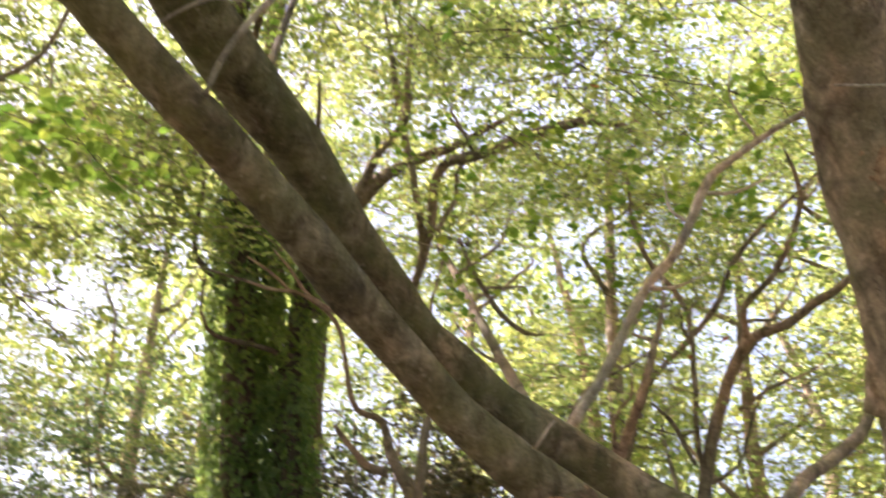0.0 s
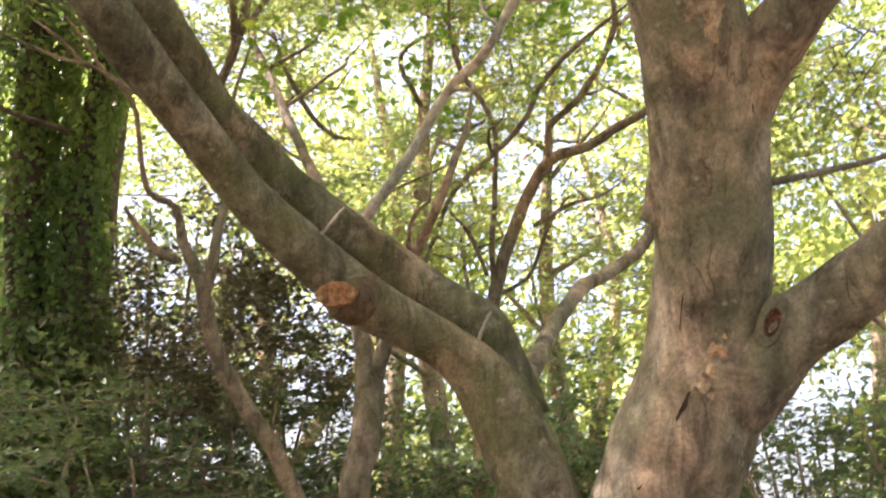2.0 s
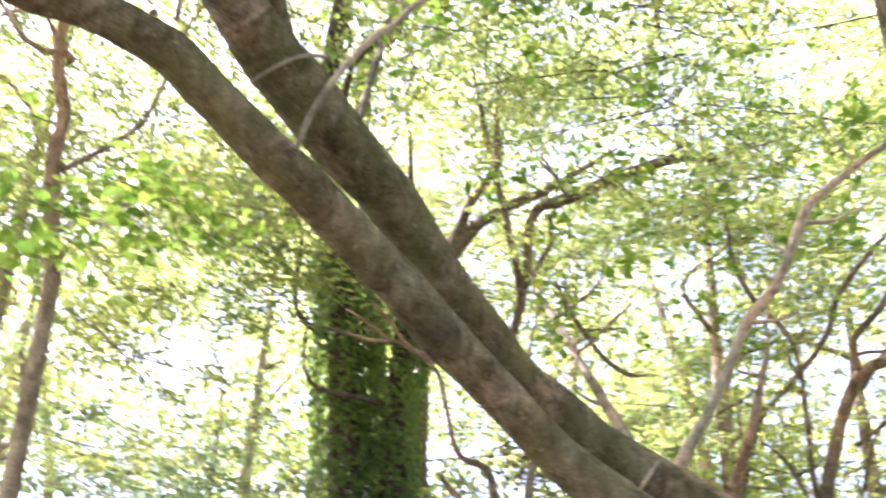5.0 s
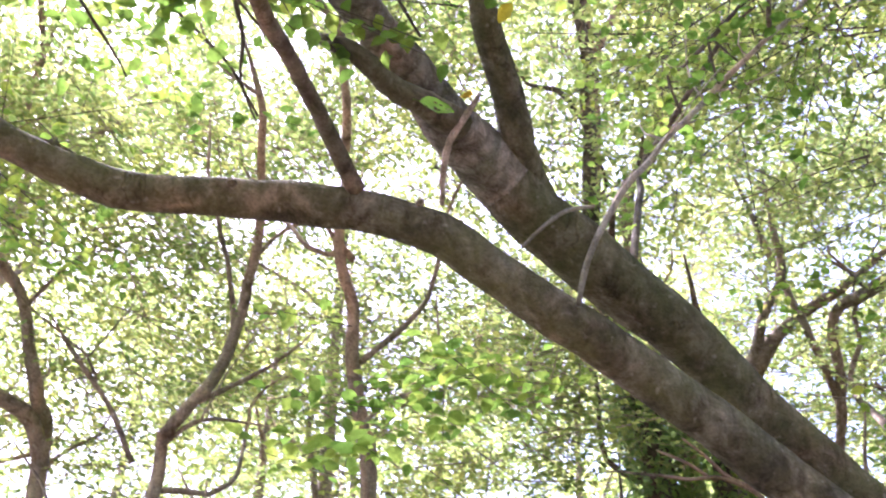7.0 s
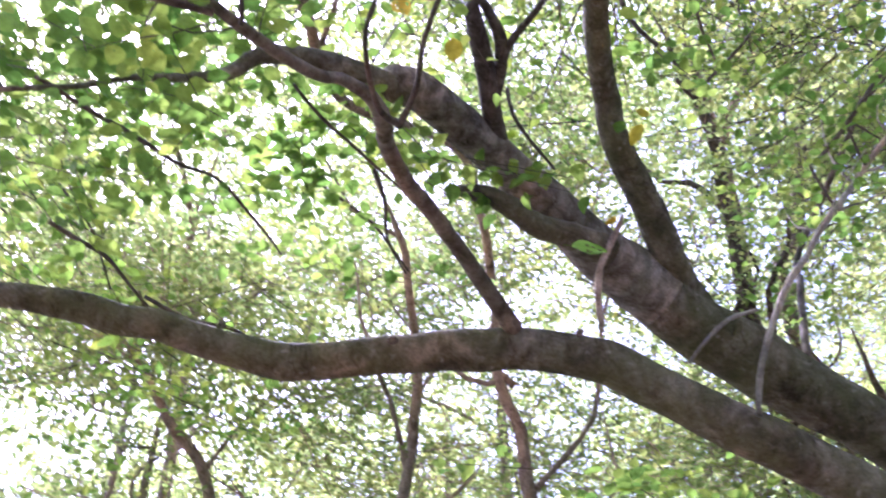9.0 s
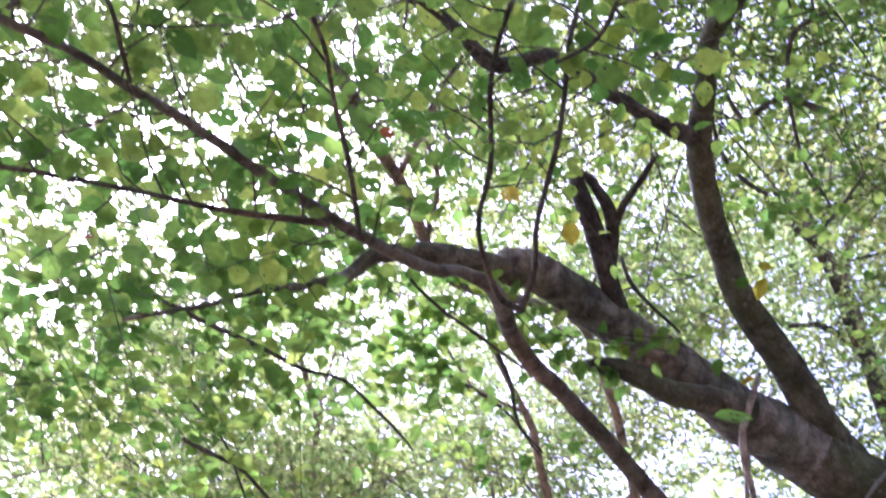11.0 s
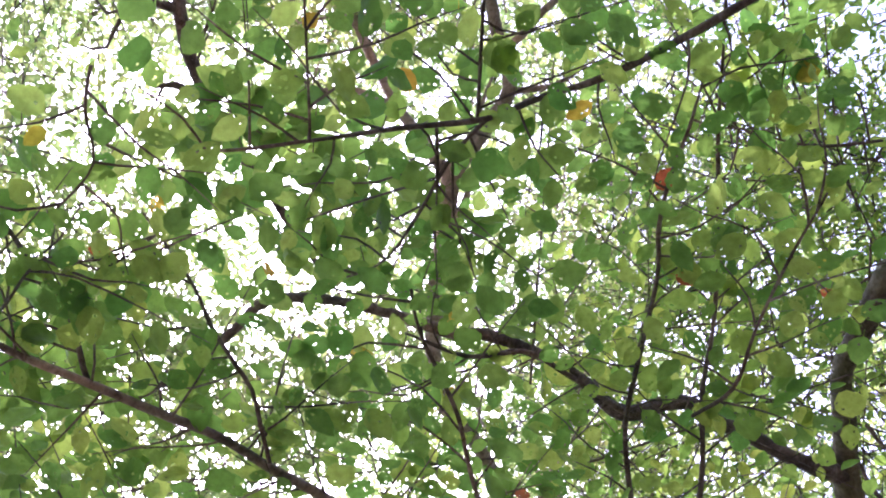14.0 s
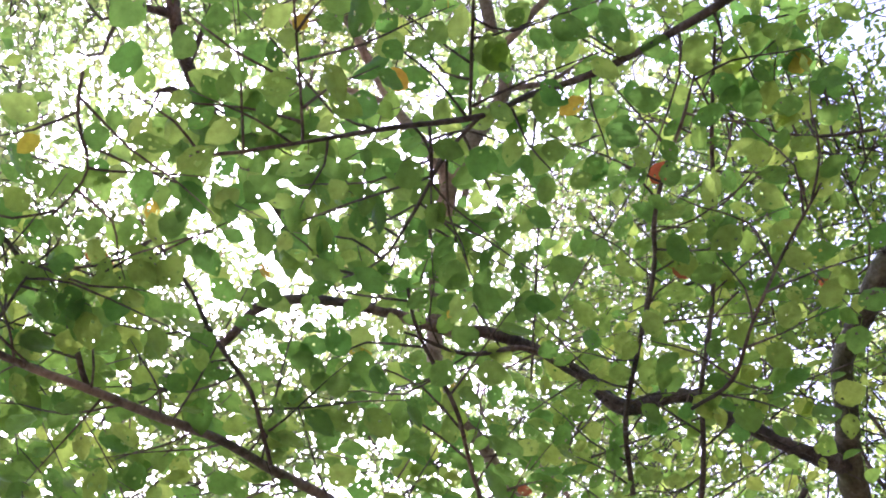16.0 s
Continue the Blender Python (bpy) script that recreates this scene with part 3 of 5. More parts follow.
near_twig([(0.12, 0.69, 3.69, 0.003), (0.04, 0.61, 3.68, 0.003), (0.00, 0.54, 3.67, 0.002), (-0.04, 0.46, 3.68, 0.002)])
near_twig([(-0.54, -0.40, 3.26, 0.003), (-0.60, -0.37, 3.26, 0.003), (-0.66, -0.32, 3.27, 0.002), (-0.74, -0.32, 3.25, 0.002)])
near_twig([(-0.96, -0.30, 3.29, 0.003), (-0.82, -0.29, 3.26, 0.002), (-0.79, -0.21, 3.28, 0.002), (-0.77, -0.17, 3.31, 0.002)])
# dark knotty branch higher up
knotty = [(-0.55, 1.67, 4.46, 0.029), (-0.59, 1.52, 4.43, 0.021), (-0.63, 1.33, 4.41, 0.021), (-0.66, 1.14, 4.39, 0.021), (-0.77, 1.01, 4.33, 0.022), (-0.77, 0.83, 4.32, 0.015), (-0.82, 0.62, 4.32, 0.017), (-0.87, 0.53, 4.28, 0.017), (-0.85, 0.55, 4.26, 0.017), (-0.98, 0.23, 4.24, 0.013), (-1.07, 0.10, 4.20, 0.013), (-1.14, 0.08, 4.14, 0.012), (-1.23, 0.06, 4.08, 0.010), (-1.33, 0.01, 4.00, 0.007), (-1.43, -0.05, 3.94, 0.005)]
ob_knotty, line_knotty = limb("branch", tree, knotty, BARK_DARK, 12, 0.22, 0.03, 0.008)
# dead twigs and the hung dead branch
def dead_wood(i, k):
    """A bare dead branch (0: hung up behind the limbs, 1: leaning before them) or a dead twig."""
    ob, line = limb("dead_branch" if i < 2 else "dead_twig", tree, k, BARK_GREY, 9, 0.16, 0.03, 0.012, "bare pale-grey dead wood")
    for n in range((5, 9)[i] if i < 2 else 0):
        p, d = along(line, 0.3 + 0.65 * (n + rng.uniform(0.1, 0.9)) / (5, 9)[i])
        w = unit(d * 0.7 + unit(np.cross(d, [0.4, 1, 0])) * (1 if n % 2 else -1) + rng.normal(size=3) * 0.3)
        L = rng.uniform(0.12, 0.5)
        limb("dead_twig", tree, [(*p[:3], p[3] * 0.5), (*(p[:3] + w * L * 0.5), p[3] * 0.35), (*(p[:3] + (w + d * 0.4) * L), 0.0015)], BARK_GREY, 6, 0.1, 0.04, 0.01, "thin bare dead twig")


dead_wood(0, [(0.48, 4.41, 2.92, 0.029), (0.57, 4.38, 3.12, 0.026), (0.74, 4.33, 3.39, 0.023), (0.87, 4.27, 3.64, 0.023), (1.02, 4.23, 3.81, 0.022), (1.16, 4.15, 4.08, 0.023), (1.28, 4.11, 4.20, 0.018), (1.60, 3.99, 4.39, 0.013), (1.85, 3.87, 4.50, 0.008)])
dead_wood(1, [(-0.73, 2.73, 3.57, 0.010), (-0.67, 2.67, 3.67, 0.010), (-0.61, 2.65, 3.77, 0.011), (-0.52, 2.67, 3.93, 0.012), (-0.40, 2.77, 4.14, 0.011), (-0.22, 2.88, 4.40, 0.011), (0.02, 2.86, 4.58, 0.009), (0.21, 2.81, 4.68, 0.008), (0.40, 2.75, 4.79, 0.005)])
dead_wood(2, [(-1.03, 2.37, 3.82, 0.008), (-0.99, 2.29, 3.89, 0.011), (-0.95, 2.26, 3.97, 0.012), (-0.88, 2.24, 4.04, 0.011), (-0.83, 2.23, 4.10, 0.006)])
dead_wood(3, [(-0.88, 2.67, 3.81, 0.006), (-0.79, 2.66, 3.87, 0.007), (-0.71, 2.67, 3.91, 0.008), (-0.63, 2.71, 3.93, 0.006)])
dead_wood(4, [(0.32, 3.78, 2.78, 0.006), (0.36, 3.76, 2.83, 0.006), (0.40, 3.76, 2.88, 0.005)])
dead_wood(5, [(0.92, 3.90, 2.45, 0.008), (0.94, 3.87, 2.51, 0.006), (0.96, 3.86, 2.55, 0.005)])
dead_wood(6, [(1.51, 2.92, 3.75, 0.008), (1.41, 2.93, 3.75, 0.006), (1.30, 2.94, 3.76, 0.004)])
limb("branch", tree, [(1.16, 4.18, 2.35, 0.044), (1.29, 4.42, 2.52, 0.040), (1.45, 4.75, 2.73, 0.039), (1.68, 5.03, 3.01, 0.037), (1.85, 5.16, 3.13, 0.036), (2.07, 5.25, 3.30, 0.034), (2.18, 5.26, 3.47, 0.030), (2.30, 5.19, 3.77, 0.024), (2.48, 5.10, 4.04, 0.015)], BARK, 12, 0.1, 0.04)
limb("branch", tree, [(1.89, 3.48, 2.98, 0.018), (2.02, 3.50, 3.02, 0.015), (2.17, 3.52, 3.07, 0.014), (2.34, 3.52, 3.12, 0.012), (2.59, 3.44, 3.20, 0.007)], BARK, 8, 0.1, 0.04)


def scar(at, toward, wide, high, turn, material, depth, label, collar_label):
    """A healed branch scar: a raised collar of bark round a sunken oval of bare wood."""
    z = Vector(toward).normalized()
    x = Vector((0, 0, 1)).cross(z).normalized()
    y = z.cross(x)
    x, y = x * math.cos(turn) + y * math.sin(turn), y * math.cos(turn) - x * math.sin(turn)
    at = Vector(at)
    bm = bmesh.new()
    prof = [(1.9, -0.7), (1.6, -0.12), (1.28, 0.10), (1.06, 0.12), (0.92, -0.12)]
    rings = []
    for s, h in prof:
        rings.append([])
        for k in range(20):
            w = 2 * math.pi * k / 20
            g = s * (1 + 0.09 * noise.noise(Vector((math.cos(w) * 2, math.sin(w) * 2, at.x * 7))))
            rings[-1].append(bm.verts.new(at + x * math.cos(w) * wide * g + y * math.sin(w) * high * g + z * h * wide))
    for a, b in zip(rings, rings[1:]):
        for k in range(20):
            bm.faces.new((a[k], a[(k + 1) % 20], b[(k + 1) % 20], b[k]))
    collar = part("branch_scar", bm, BARK, tree, collar_label)
    bm = bmesh.new()
    mid = bm.verts.new(at + z * wide * depth)
    prev = None
    for s, h in ((0.5, depth * 0.9), (0.95, 0.0)):
        ring = []
        for k in range(20):
            w = 2 * math.pi * k / 20
            g = s * (1 + 0.10 * noise.noise(Vector((math.cos(w) * 3, math.sin(w) * 3, s * 9))))
            ring.append(bm.verts.new(at + x * math.cos(w) * wide * g + y * math.sin(w) * high * g + z * wide * (h + 0.12 * noise.noise(Vector((k, s * 5, 0))))))
        for k in range(20):
            if prev is None:
                bm.faces.new((mid, ring[k], ring[(k + 1) % 20]))
            else:
                bm.faces.new((prev[k], ring[k], ring[(k + 1) % 20], prev[(k + 1) % 20]))
        prev = ring
    part("bare_wood", bm, material, collar, label)


EYE_AT = np.array([0.09, 0.11, 1.51])
knot_at = np.array([(1.87, 3.48, 2.46, 0.001)][0][:3])
scar(knot_at, EYE_AT - knot_at + np.array([0.5, 0, 0]), 0.027, 0.056, -0.35, SCAR_WOOD, -0.7, "reddish-brown sunken heartwood", "oval healed scar with a raised collar")


def sawn_stub(root, tip, face, toward, wide, high, turn):
    """A lopped branch: a swollen collar under the limb and a rough, cracked oval of sawn wood at its end."""
    stub, line = limb("branch_stub", tree, [root, tip[0], tip[1]], BARK_COLLAR, 20, 0.10, 0.015, label="swollen red-brown collar of a lopped branch")
    z = Vector(toward).normalized()
    x = Vector((0, 0, 1)).cross(z).normalized()
    y = z.cross(x)
    x, y = x * math.cos(turn) + y * math.sin(turn), y * math.cos(turn) - x * math.sin(turn)
    at = Vector(face)
    bm = bmesh.new()
    rings, n = [], 40
    for k, g in enumerate((0.0, 0.2, 0.4, 0.6, 0.8, 0.95, 1.0, 1.04, 1.0)):
        ring = []
        for i in range(n):
            w = 2 * math.pi * i / n
            g2 = g * (1 + 0.13 * noise.noise(Vector((math.cos(w) * 1.7, math.sin(w) * 1.7, 4.0))) + 0.05 * noise.noise(Vector((math.cos(w) * 6, math.sin(w) * 6, 1.0))))
            u, v = math.cos(w) * g2, math.sin(w) * g2
            ridge = abs(noise.noise(Vector((u * 5.5, v * 1.8, 7.0))))
            h = -0.002 + 0.020 * ridge + 0.008 * noise.noise(Vector((u * 12, v * 6, 2.0))) if k < 6 else (0.004, -0.004, -0.05)[k - 6]
            ring.append(bm.verts.new(at + x * u * wide + y * v * high + z * h))
        rings.append(ring)
    for a, b in zip(rings, rings[1:]):
        for i in range(n):
            bm.faces.new((a[i], a[(i + 1) % n], b[(i + 1) % n], b[i]))
    bmesh.ops.remove_doubles(bm, verts=bm.verts, dist=0.0004)
    part("bare_wood", bm, CUT_WOOD, stub, "rough cracked orange-brown sawn wood")


sawn_stub((0.49, 3.91, 2.61, 0.088), ((0.445, 3.84, 2.555, 0.086), (0.405, 3.775, 2.535, 0.068)), (0.375, 3.722, 2.547), EYE_AT - np.array([0.37, 3.72, 2.55]) + np.array([-0.7, 0.0, 0.4]), 0.070, 0.043, 0.10)


def bark_patch(line, z0, z1, toward, half, material, label, proud=0.004, swell=1.085):
    """A rough scaly patch of bark, a few millimetres proud of the stem, with a ragged outline."""
    bm = bmesh.new()
    n, m = 46, 30
    zs = np.linspace(z0, z1, n)
    grid = []
    for z in zs:
        c = np.array([np.interp(z, line[:, 2], line[:, k]) for k in (0, 1, 3)])
        mid = math.atan2(toward[1] - c[1], toward[0] - c[0])
        row = []
        for k in range(m):
            w = mid + half * (2 * k / (m - 1) - 1)
            q = Vector((c[0] + math.cos(w) * c[2], c[1] + math.sin(w) * c[2], z))
            lump = 0.007 * noise.noise(q * 45) + 0.010 * noise.noise(q * 16)
            row.append(bm.verts.new((c[0] + math.cos(w) * (c[2] * swell + proud + lump), c[1] + math.sin(w) * (c[2] * swell + proud + lump), z)))
        grid.append(row)
    for i in range(n - 1):
        for k in range(m - 1):
            u, v = 2 * i / (n - 1) - 1, 2 * k / (m - 1) - 1
            edge = math.hypot(u, v) + 0.55 * noise.noise(Vector((u * 3.5, v * 2.5, z0 * 3)))
            if edge < 0.78:
                bm.faces.new((grid[i][k], grid[i][k + 1], grid[i + 1][k + 1], grid[i + 1][k]))
    for v in [v for v in bm.verts if not v.link_faces]:
        bm.verts.remove(v)
    return part("bark_patch", bm, material, tree, label)


stem_up = line_right[np.argsort(line_right[:, 2])]
SCALY = bark("bark_scaly_patch", (0.08, 0.042, 0.026), (0.33, 0.215, 0.145), (0.50, 0.37, 0.26), (0.2, 0.15, 0.1), 0.0, 3.0, 1.0, 0.3)
bark_patch(stem_up, 3.33, 3.64, (0.5, 0, 0), 0.42, SCALY, "rough orange-brown scaly bark")
bark_patch(stem_up, 2.20, 2.43, (0.9, 0, 0), 0.30, SCALY, "rough orange-brown scaly bark", 0.001, 1.05)
PALE = bark("bark_pale_lichen", (0.24, 0.19, 0.17), (0.42, 0.35, 0.33), (0.55, 0.48, 0.46), (0.3, 0.3, 0.25), 0.0, 4.0, 0.8, 0.2)
bark_patch(stem_up, 3.27, 3.38, (0.75, 0, 0), 0.17, PALE, "pale pinkish-grey lichen", 0.002, 1.05)


def on_stem(p):
    """The point on the upright stem's bark on the side of the path, at the height and bearing of p."""
    d = unit(np.array(p[:3]) - EYE_AT)
    for k in np.linspace(2.8, 4.6, 500):
        q = EYE_AT + d * k
        c = [np.interp(q[2], stem_up[:, 2], stem_up[:, j]) for j in (0, 1, 3)]
        if math.hypot(q[0] - c[0], q[1] - c[1]) < c[2] * 1.0:
            return q
    return np.array(p[:3])


FISSURE = bark("bark_fissure", (0.02, 0.013, 0.01), (0.05, 0.032, 0.025), (0.09, 0.06, 0.045), (0.05, 0.04, 0.03), 0.0, 6.0)


def fissure(k):
    limb("bark_fissure", tree, [(*(on_stem(q) + unit(np.array(on_stem(q)) - EYE_AT) * q[3] * 0.45), q[3] * 0.8) for q in k], FISSURE, 6, 0.5, 0.010, 0.010, "dark split in the bark")


fissure([(1.69, 3.80, 2.27, 0.004), (1.67, 3.81, 2.22, 0.012), (1.65, 3.83, 2.19, 0.009), (1.61, 3.86, 2.09, 0.007), (1.58, 3.88, 2.02, 0.009), (1.51, 3.92, 1.93, 0.004)])
fissure([(1.83, 3.75, 2.16, 0.003), (1.81, 3.77, 2.10, 0.008), (1.78, 3.80, 2.02, 0.007), (1.75, 3.82, 1.96, 0.003)])
fissure([(1.75, 3.55, 2.97, 0.003), (1.74, 3.58, 2.91, 0.009), (1.73, 3.61, 2.85, 0.008), (1.72, 3.63, 2.79, 0.003)])
fissure([(1.81, 3.56, 2.89, 0.003), (1.80, 3.57, 2.86, 0.007), (1.80, 3.58, 2.83, 0.003)])
fissure([(1.65, 3.63, 2.90, 0.003), (1.65, 3.68, 2.76, 0.006), (1.66, 3.72, 2.63, 0.005), (1.65, 3.76, 2.49, 0.003)])
fissure([(1.74, 3.43, 3.24, 0.003), (1.74, 3.45, 3.21, 0.008), (1.75, 3.46, 3.16, 0.003)])
fissure([(1.82, 3.37, 3.26, 0.003), (1.82, 3.39, 3.23, 0.009), (1.83, 3.40, 3.19, 0.003)])
fissure([(1.85, 3.68, 2.43, 0.003), (1.84, 3.71, 2.35, 0.006), (1.82, 3.74, 2.28, 0.003)])
# small healed knobs along the long limb
for k, spot in enumerate([(-1.59, 2.04, 3.86, 0.010), (-1.48, 2.13, 3.87, 0.008), (-1.09, 2.34, 3.83, 0.009), (-1.84, 1.91, 3.87, 0.006)]):
    p = np.array(spot[:3])
    scar(p, EYE_AT - p + np.array([0, 0, 0.8]), spot[3] * 0.9, spot[3] * 0.75, 0.4 * k, BARK_LIMB, -0.3, "", "small healed knob")
for k in ([(-2.03, 1.73, 3.91, 0.008), (-2.03, 1.71, 3.93, 0.006), (-2.02, 1.71, 3.94, 0.003)], [(-2.18, 1.55, 3.95, 0.007), (-2.17, 1.51, 3.98, 0.004), (-2.15, 1.48, 3.98, 0.003)], [(-2.02, 1.72, 3.92, 0.007), (-2.01, 1.71, 3.94, 0.004)], [(-2.39, 1.25, 3.97, 0.007), (-2.38, 1.24, 3.99, 0.003)]):
    limb("twig_stub", tree, k, BARK_LIMB, 7, 0.1, 0.015)


# ---- leaves of the great tree ----
def leaf_shape(seed, holes, length=0.052, width=0.7):
    """An ovate leaf on a short stalk, slightly cupped, with insect holes."""
    r = random.Random(seed)
    bm = bmesh.new()
    nu, nv = 12, 9
    grid = []
    curl, cup = r.uniform(-0.25, 0.35), r.uniform(0.08, 0.3)
    for i in range(nu + 1):
        u = i / nu
        half = width * 0.5 * length * (math.sin(math.pi * u ** 0.85) ** 0.75 if 0 < u < 1 else 0.03)
        row = []
        for j in range(nv + 1):
            s = 2 * j / nv - 1
            wave = 0.05 * math.sin(9 * u + 3 * s + seed) * abs(s)
            row.append(bm.verts.new((s * half * (1 + 0.06 * math.sin(23 * u + seed)), 0.012 + u * length, length * (cup * 0.35 * abs(s) ** 1.5 * math.sin(math.pi * u) - curl * 0.25 * u * u + wave * 0.5))))
        grid.append(row)
    cells = [(i, j) for i in range(1, nu - 1) for j in range(1, nv - 1)]
    gone = set(r.sample(cells, holes))
    if holes > 4:
        a, b = r.choice(cells)
        gone |= {(a, b), (a + 1, b), (a, min(nv - 2, b + 1))}
    for i in range(nu):
        for j in range(nv):
            if (i, j) not in gone:
                bm.faces.new((grid[i][j], grid[i][j + 1], grid[i + 1][j + 1], grid[i + 1][j]))
    line = np.array([[0, 0, 0, 0.0009], [0, 0.006, 0.001, 0.0007], [0, 0.014, 0.0, 0.0006]])
    tube(bm, line, 4)
    me = bpy.data.meshes.new("leaf")
    bm.to_mesh(me)
    bm.free()
    me.polygons.foreach_set("use_smooth", [True] * len(me.polygons))
    return me


def shapes(material, seeds, size=0.052, width=0.68):
    out = []
    for s in seeds:
        me = leaf_shape(s, (1, 4, 2, 6, 3, 0, 7, 2)[s % 8], size, width * (0.85 + 0.3 * ((s * 37) % 10) / 10))
        me.materials.append(material)
        out.append(me)
    return out


GREEN_LEAVES = shapes(LEAF_NEAR_SHADED, range(6), 0.060, 0.63) + shapes(LEAF_NEAR_SHADED, range(6, 10), 0.053, 0.78)
YELLOW_LEAVES = shapes(LEAF_YELLOW, range(20, 23), 0.054)
RED_LEAVES = shapes(LEAF_RED, range(30, 32), 0.045, 0.75)


def place_leaf(me, parent, at, way, up, scale, label=""):
    ob = new("leaf", me)
    way = Vector(way).normalized()
    x = way.cross(Vector(up)).normalized()
    z = x.cross(way)
    m = Matrix((x, way, z)).transposed().to_4x4()
    m.translation = at
    ob.parent = parent
    ob.matrix_basis = m @ Matrix.Scale(scale, 4)
    return tagged(ob, label)


def clothe(parent, line, shoots, reach, per, u0=0.1, u1=1.0, sep=0.035):
    """Leafy side shoots on a twig: thin stems with alternate leaves held flat."""
    bm = bmesh.new()
    spots = []
    for k in range(shoots):
        u = u0 + (u1 - u0) * (k + rng.uniform(0.2, 0.8)) / shoots
        p, d = along(line, u)
        flat = np.cross(d, [0, 0, 1.0])
        w = unit(d * rng.uniform(0.2, 0.9) + unit(flat) * rng.choice([-1, 1]) + np.array([0, 0, rng.uniform(-0.15, 0.3)]) + rng.normal(size=3) * 0.25)
        L = reach * rng.uniform(0.5, 1.25)
        bend = rng.normal(size=3) * 0.07 * L
        q = np.array([[*p[:3], 0.0025], [*(p[:3] + w * L * 0.35 + bend), 0.0020], [*(p[:3] + w * L * 0.7 + bend * 0.3), 0.0014], [*(p[:3] + w * L - [0, 0, 0.05 * L]), 0.0007]])
        sl = smooth_line(q, 0.05)
        tube(bm, sl, 5)
        n = max(2, int(L / sep * rng.uniform(0.75, 1.1)))
        n = min(n, per)
        for j in range(n):
            pp, dd = along(sl, (j + 0.7) / n)
            fl = unit(np.cross(dd, [0, 0, 1.0])) * (1 if j % 2 else -1)
            spots.append((pp[:3], unit(dd * 0.5 + fl + rng.normal(size=3) * 0.25 + [0, 0, -0.15]), unit(np.array([0, 0, 1.0]) + rng.normal(size=3) * 0.33), rng.uniform(0.65, 1.2)))
    part("shoot_tangle", bm, BARK_DARK, parent, kind="stuff")
    return spots


spots = []
for i, (ob, line) in enumerate(twig_obs):
    n = int(4 + len(line) * 0.02 * 11)
    spots += [(ob, *s) for s in clothe(ob, line, n if i else 15, 0.24 if i else 0.34, 7, 0.25 if i in (1, 2) else 0.05)]
spots += [(ob_climb, *s) for s in clothe(ob_climb, line_climb, 34, 0.30, 9, 0.5)]
order = rng.permutation(len(spots))
single, rest = [], []
for k in order:
    ob, p, w, up, s = spots[k]
    (single if len(single) < 290 and math.hypot(p[0], p[1]) < 1.3 else rest).append(spots[k])
for i, (ob, p, w, up, s) in enumerate(single):
    kind = rng.random()
    if kind < 0.035:
        place_leaf(YELLOW_LEAVES[i % 3], ob, p, w, up, s, "yellowed autumn leaf")
    elif kind < 0.045:
        place_leaf(RED_LEAVES[i % 2], ob, p, w, up, s, "withered russet leaf")
    else:
        place_leaf(GREEN_LEAVES[i % 10], ob, p, w, up, s)


def hue_leaf(spots, meshes, owner, label):
    for i, (x, y, z, r) in enumerate(spots):
        a = rng.uniform(0, 6.28)
        place_leaf(meshes[i % len(meshes)], owner, (x, y, z), (math.cos(a), math.sin(a), -0.5), rng.normal(size=3) * 0.3 + [0, 0, 1], r * 2 / 0.055, label)


hue_leaf([(-0.76, 0.19, 3.51, 0.026), (-0.83, 0.49, 3.93, 0.035), (-0.63, 0.31, 3.61, 0.021), (-0.67, -0.04, 3.39, 0.015), (-0.09, 0.73, 3.56, 0.022), (-0.66, -0.23, 3.34, 0.019)], YELLOW_LEAVES[::2], ob_climb, "yellowed autumn leaf")
hue_leaf([(-0.29, -0.02, 3.36, 0.024), (-0.63, -0.39, 3.22, 0.019), (-0.33, -0.21, 3.34, 0.017), (-0.12, 0.06, 3.45, 0.013)] + [(-0.58, 0.88, 3.31, 0.023)] + [(-0.62, 2.00, 4.19, 0.037)] + [(-0.62, 2.00, 4.19, 0.030), (-0.81, 2.14, 4.00, 0.022)], [YELLOW_LEAVES[1]], ob_climb, "orange withered leaf")
hue_leaf([(-0.72, 1.51, 3.35, 0.038)], [GREEN_LEAVES[3]], ob_rear, "")
hue_leaf([(-0.20, 1.10, 4.27, 0.026), (-0.23, 0.96, 4.33, 0.017), (-0.35, 0.77, 4.18, 0.016)] + [(-0.87, 0.71, 3.71, 0.024), (-1.10, 0.49, 3.49, 0.014), (-1.26, 0.32, 3.37, 0.016)], RED_LEAVES, ob_climb, "withered russet leaf")


def join_leaves(name, group, parent, meshes, material, label):
    """The leaves that are too many to be picked apart, as one mesh of the same leaf shapes."""
    vs, fs, base = [], [], 0
    src = []
    for me in meshes:
        co = np.empty(len(me.vertices) * 3)
        me.vertices.foreach_get("co", co)
        src.append((co.reshape(-1, 3), [tuple(f.vertices) for f in me.polygons]))
    for i, (ob, p, w, up, s) in enumerate(group):
        co, faces = src[i % len(src)]
        w = unit(np.array(w))
        x = unit(np.cross(w, up))
        z = np.cross(x, w)
        vs.append(p + s * (co[:, :1] * x + co[:, 1:2] * w + co[:, 2:] * z))
        fs += [tuple(q + base for q in f) for f in faces]
        base += len(co)
    me = bpy.data.meshes.new(name)
    me.from_pydata(np.vstack(vs).tolist(), [], fs)
    return part(name, me, material, parent, label, "stuff")


if rest:
    join_leaves("foliage", rest, tree, GREEN_LEAVES, LEAF_CANOPY, "dense green ovate leaves with insect holes")

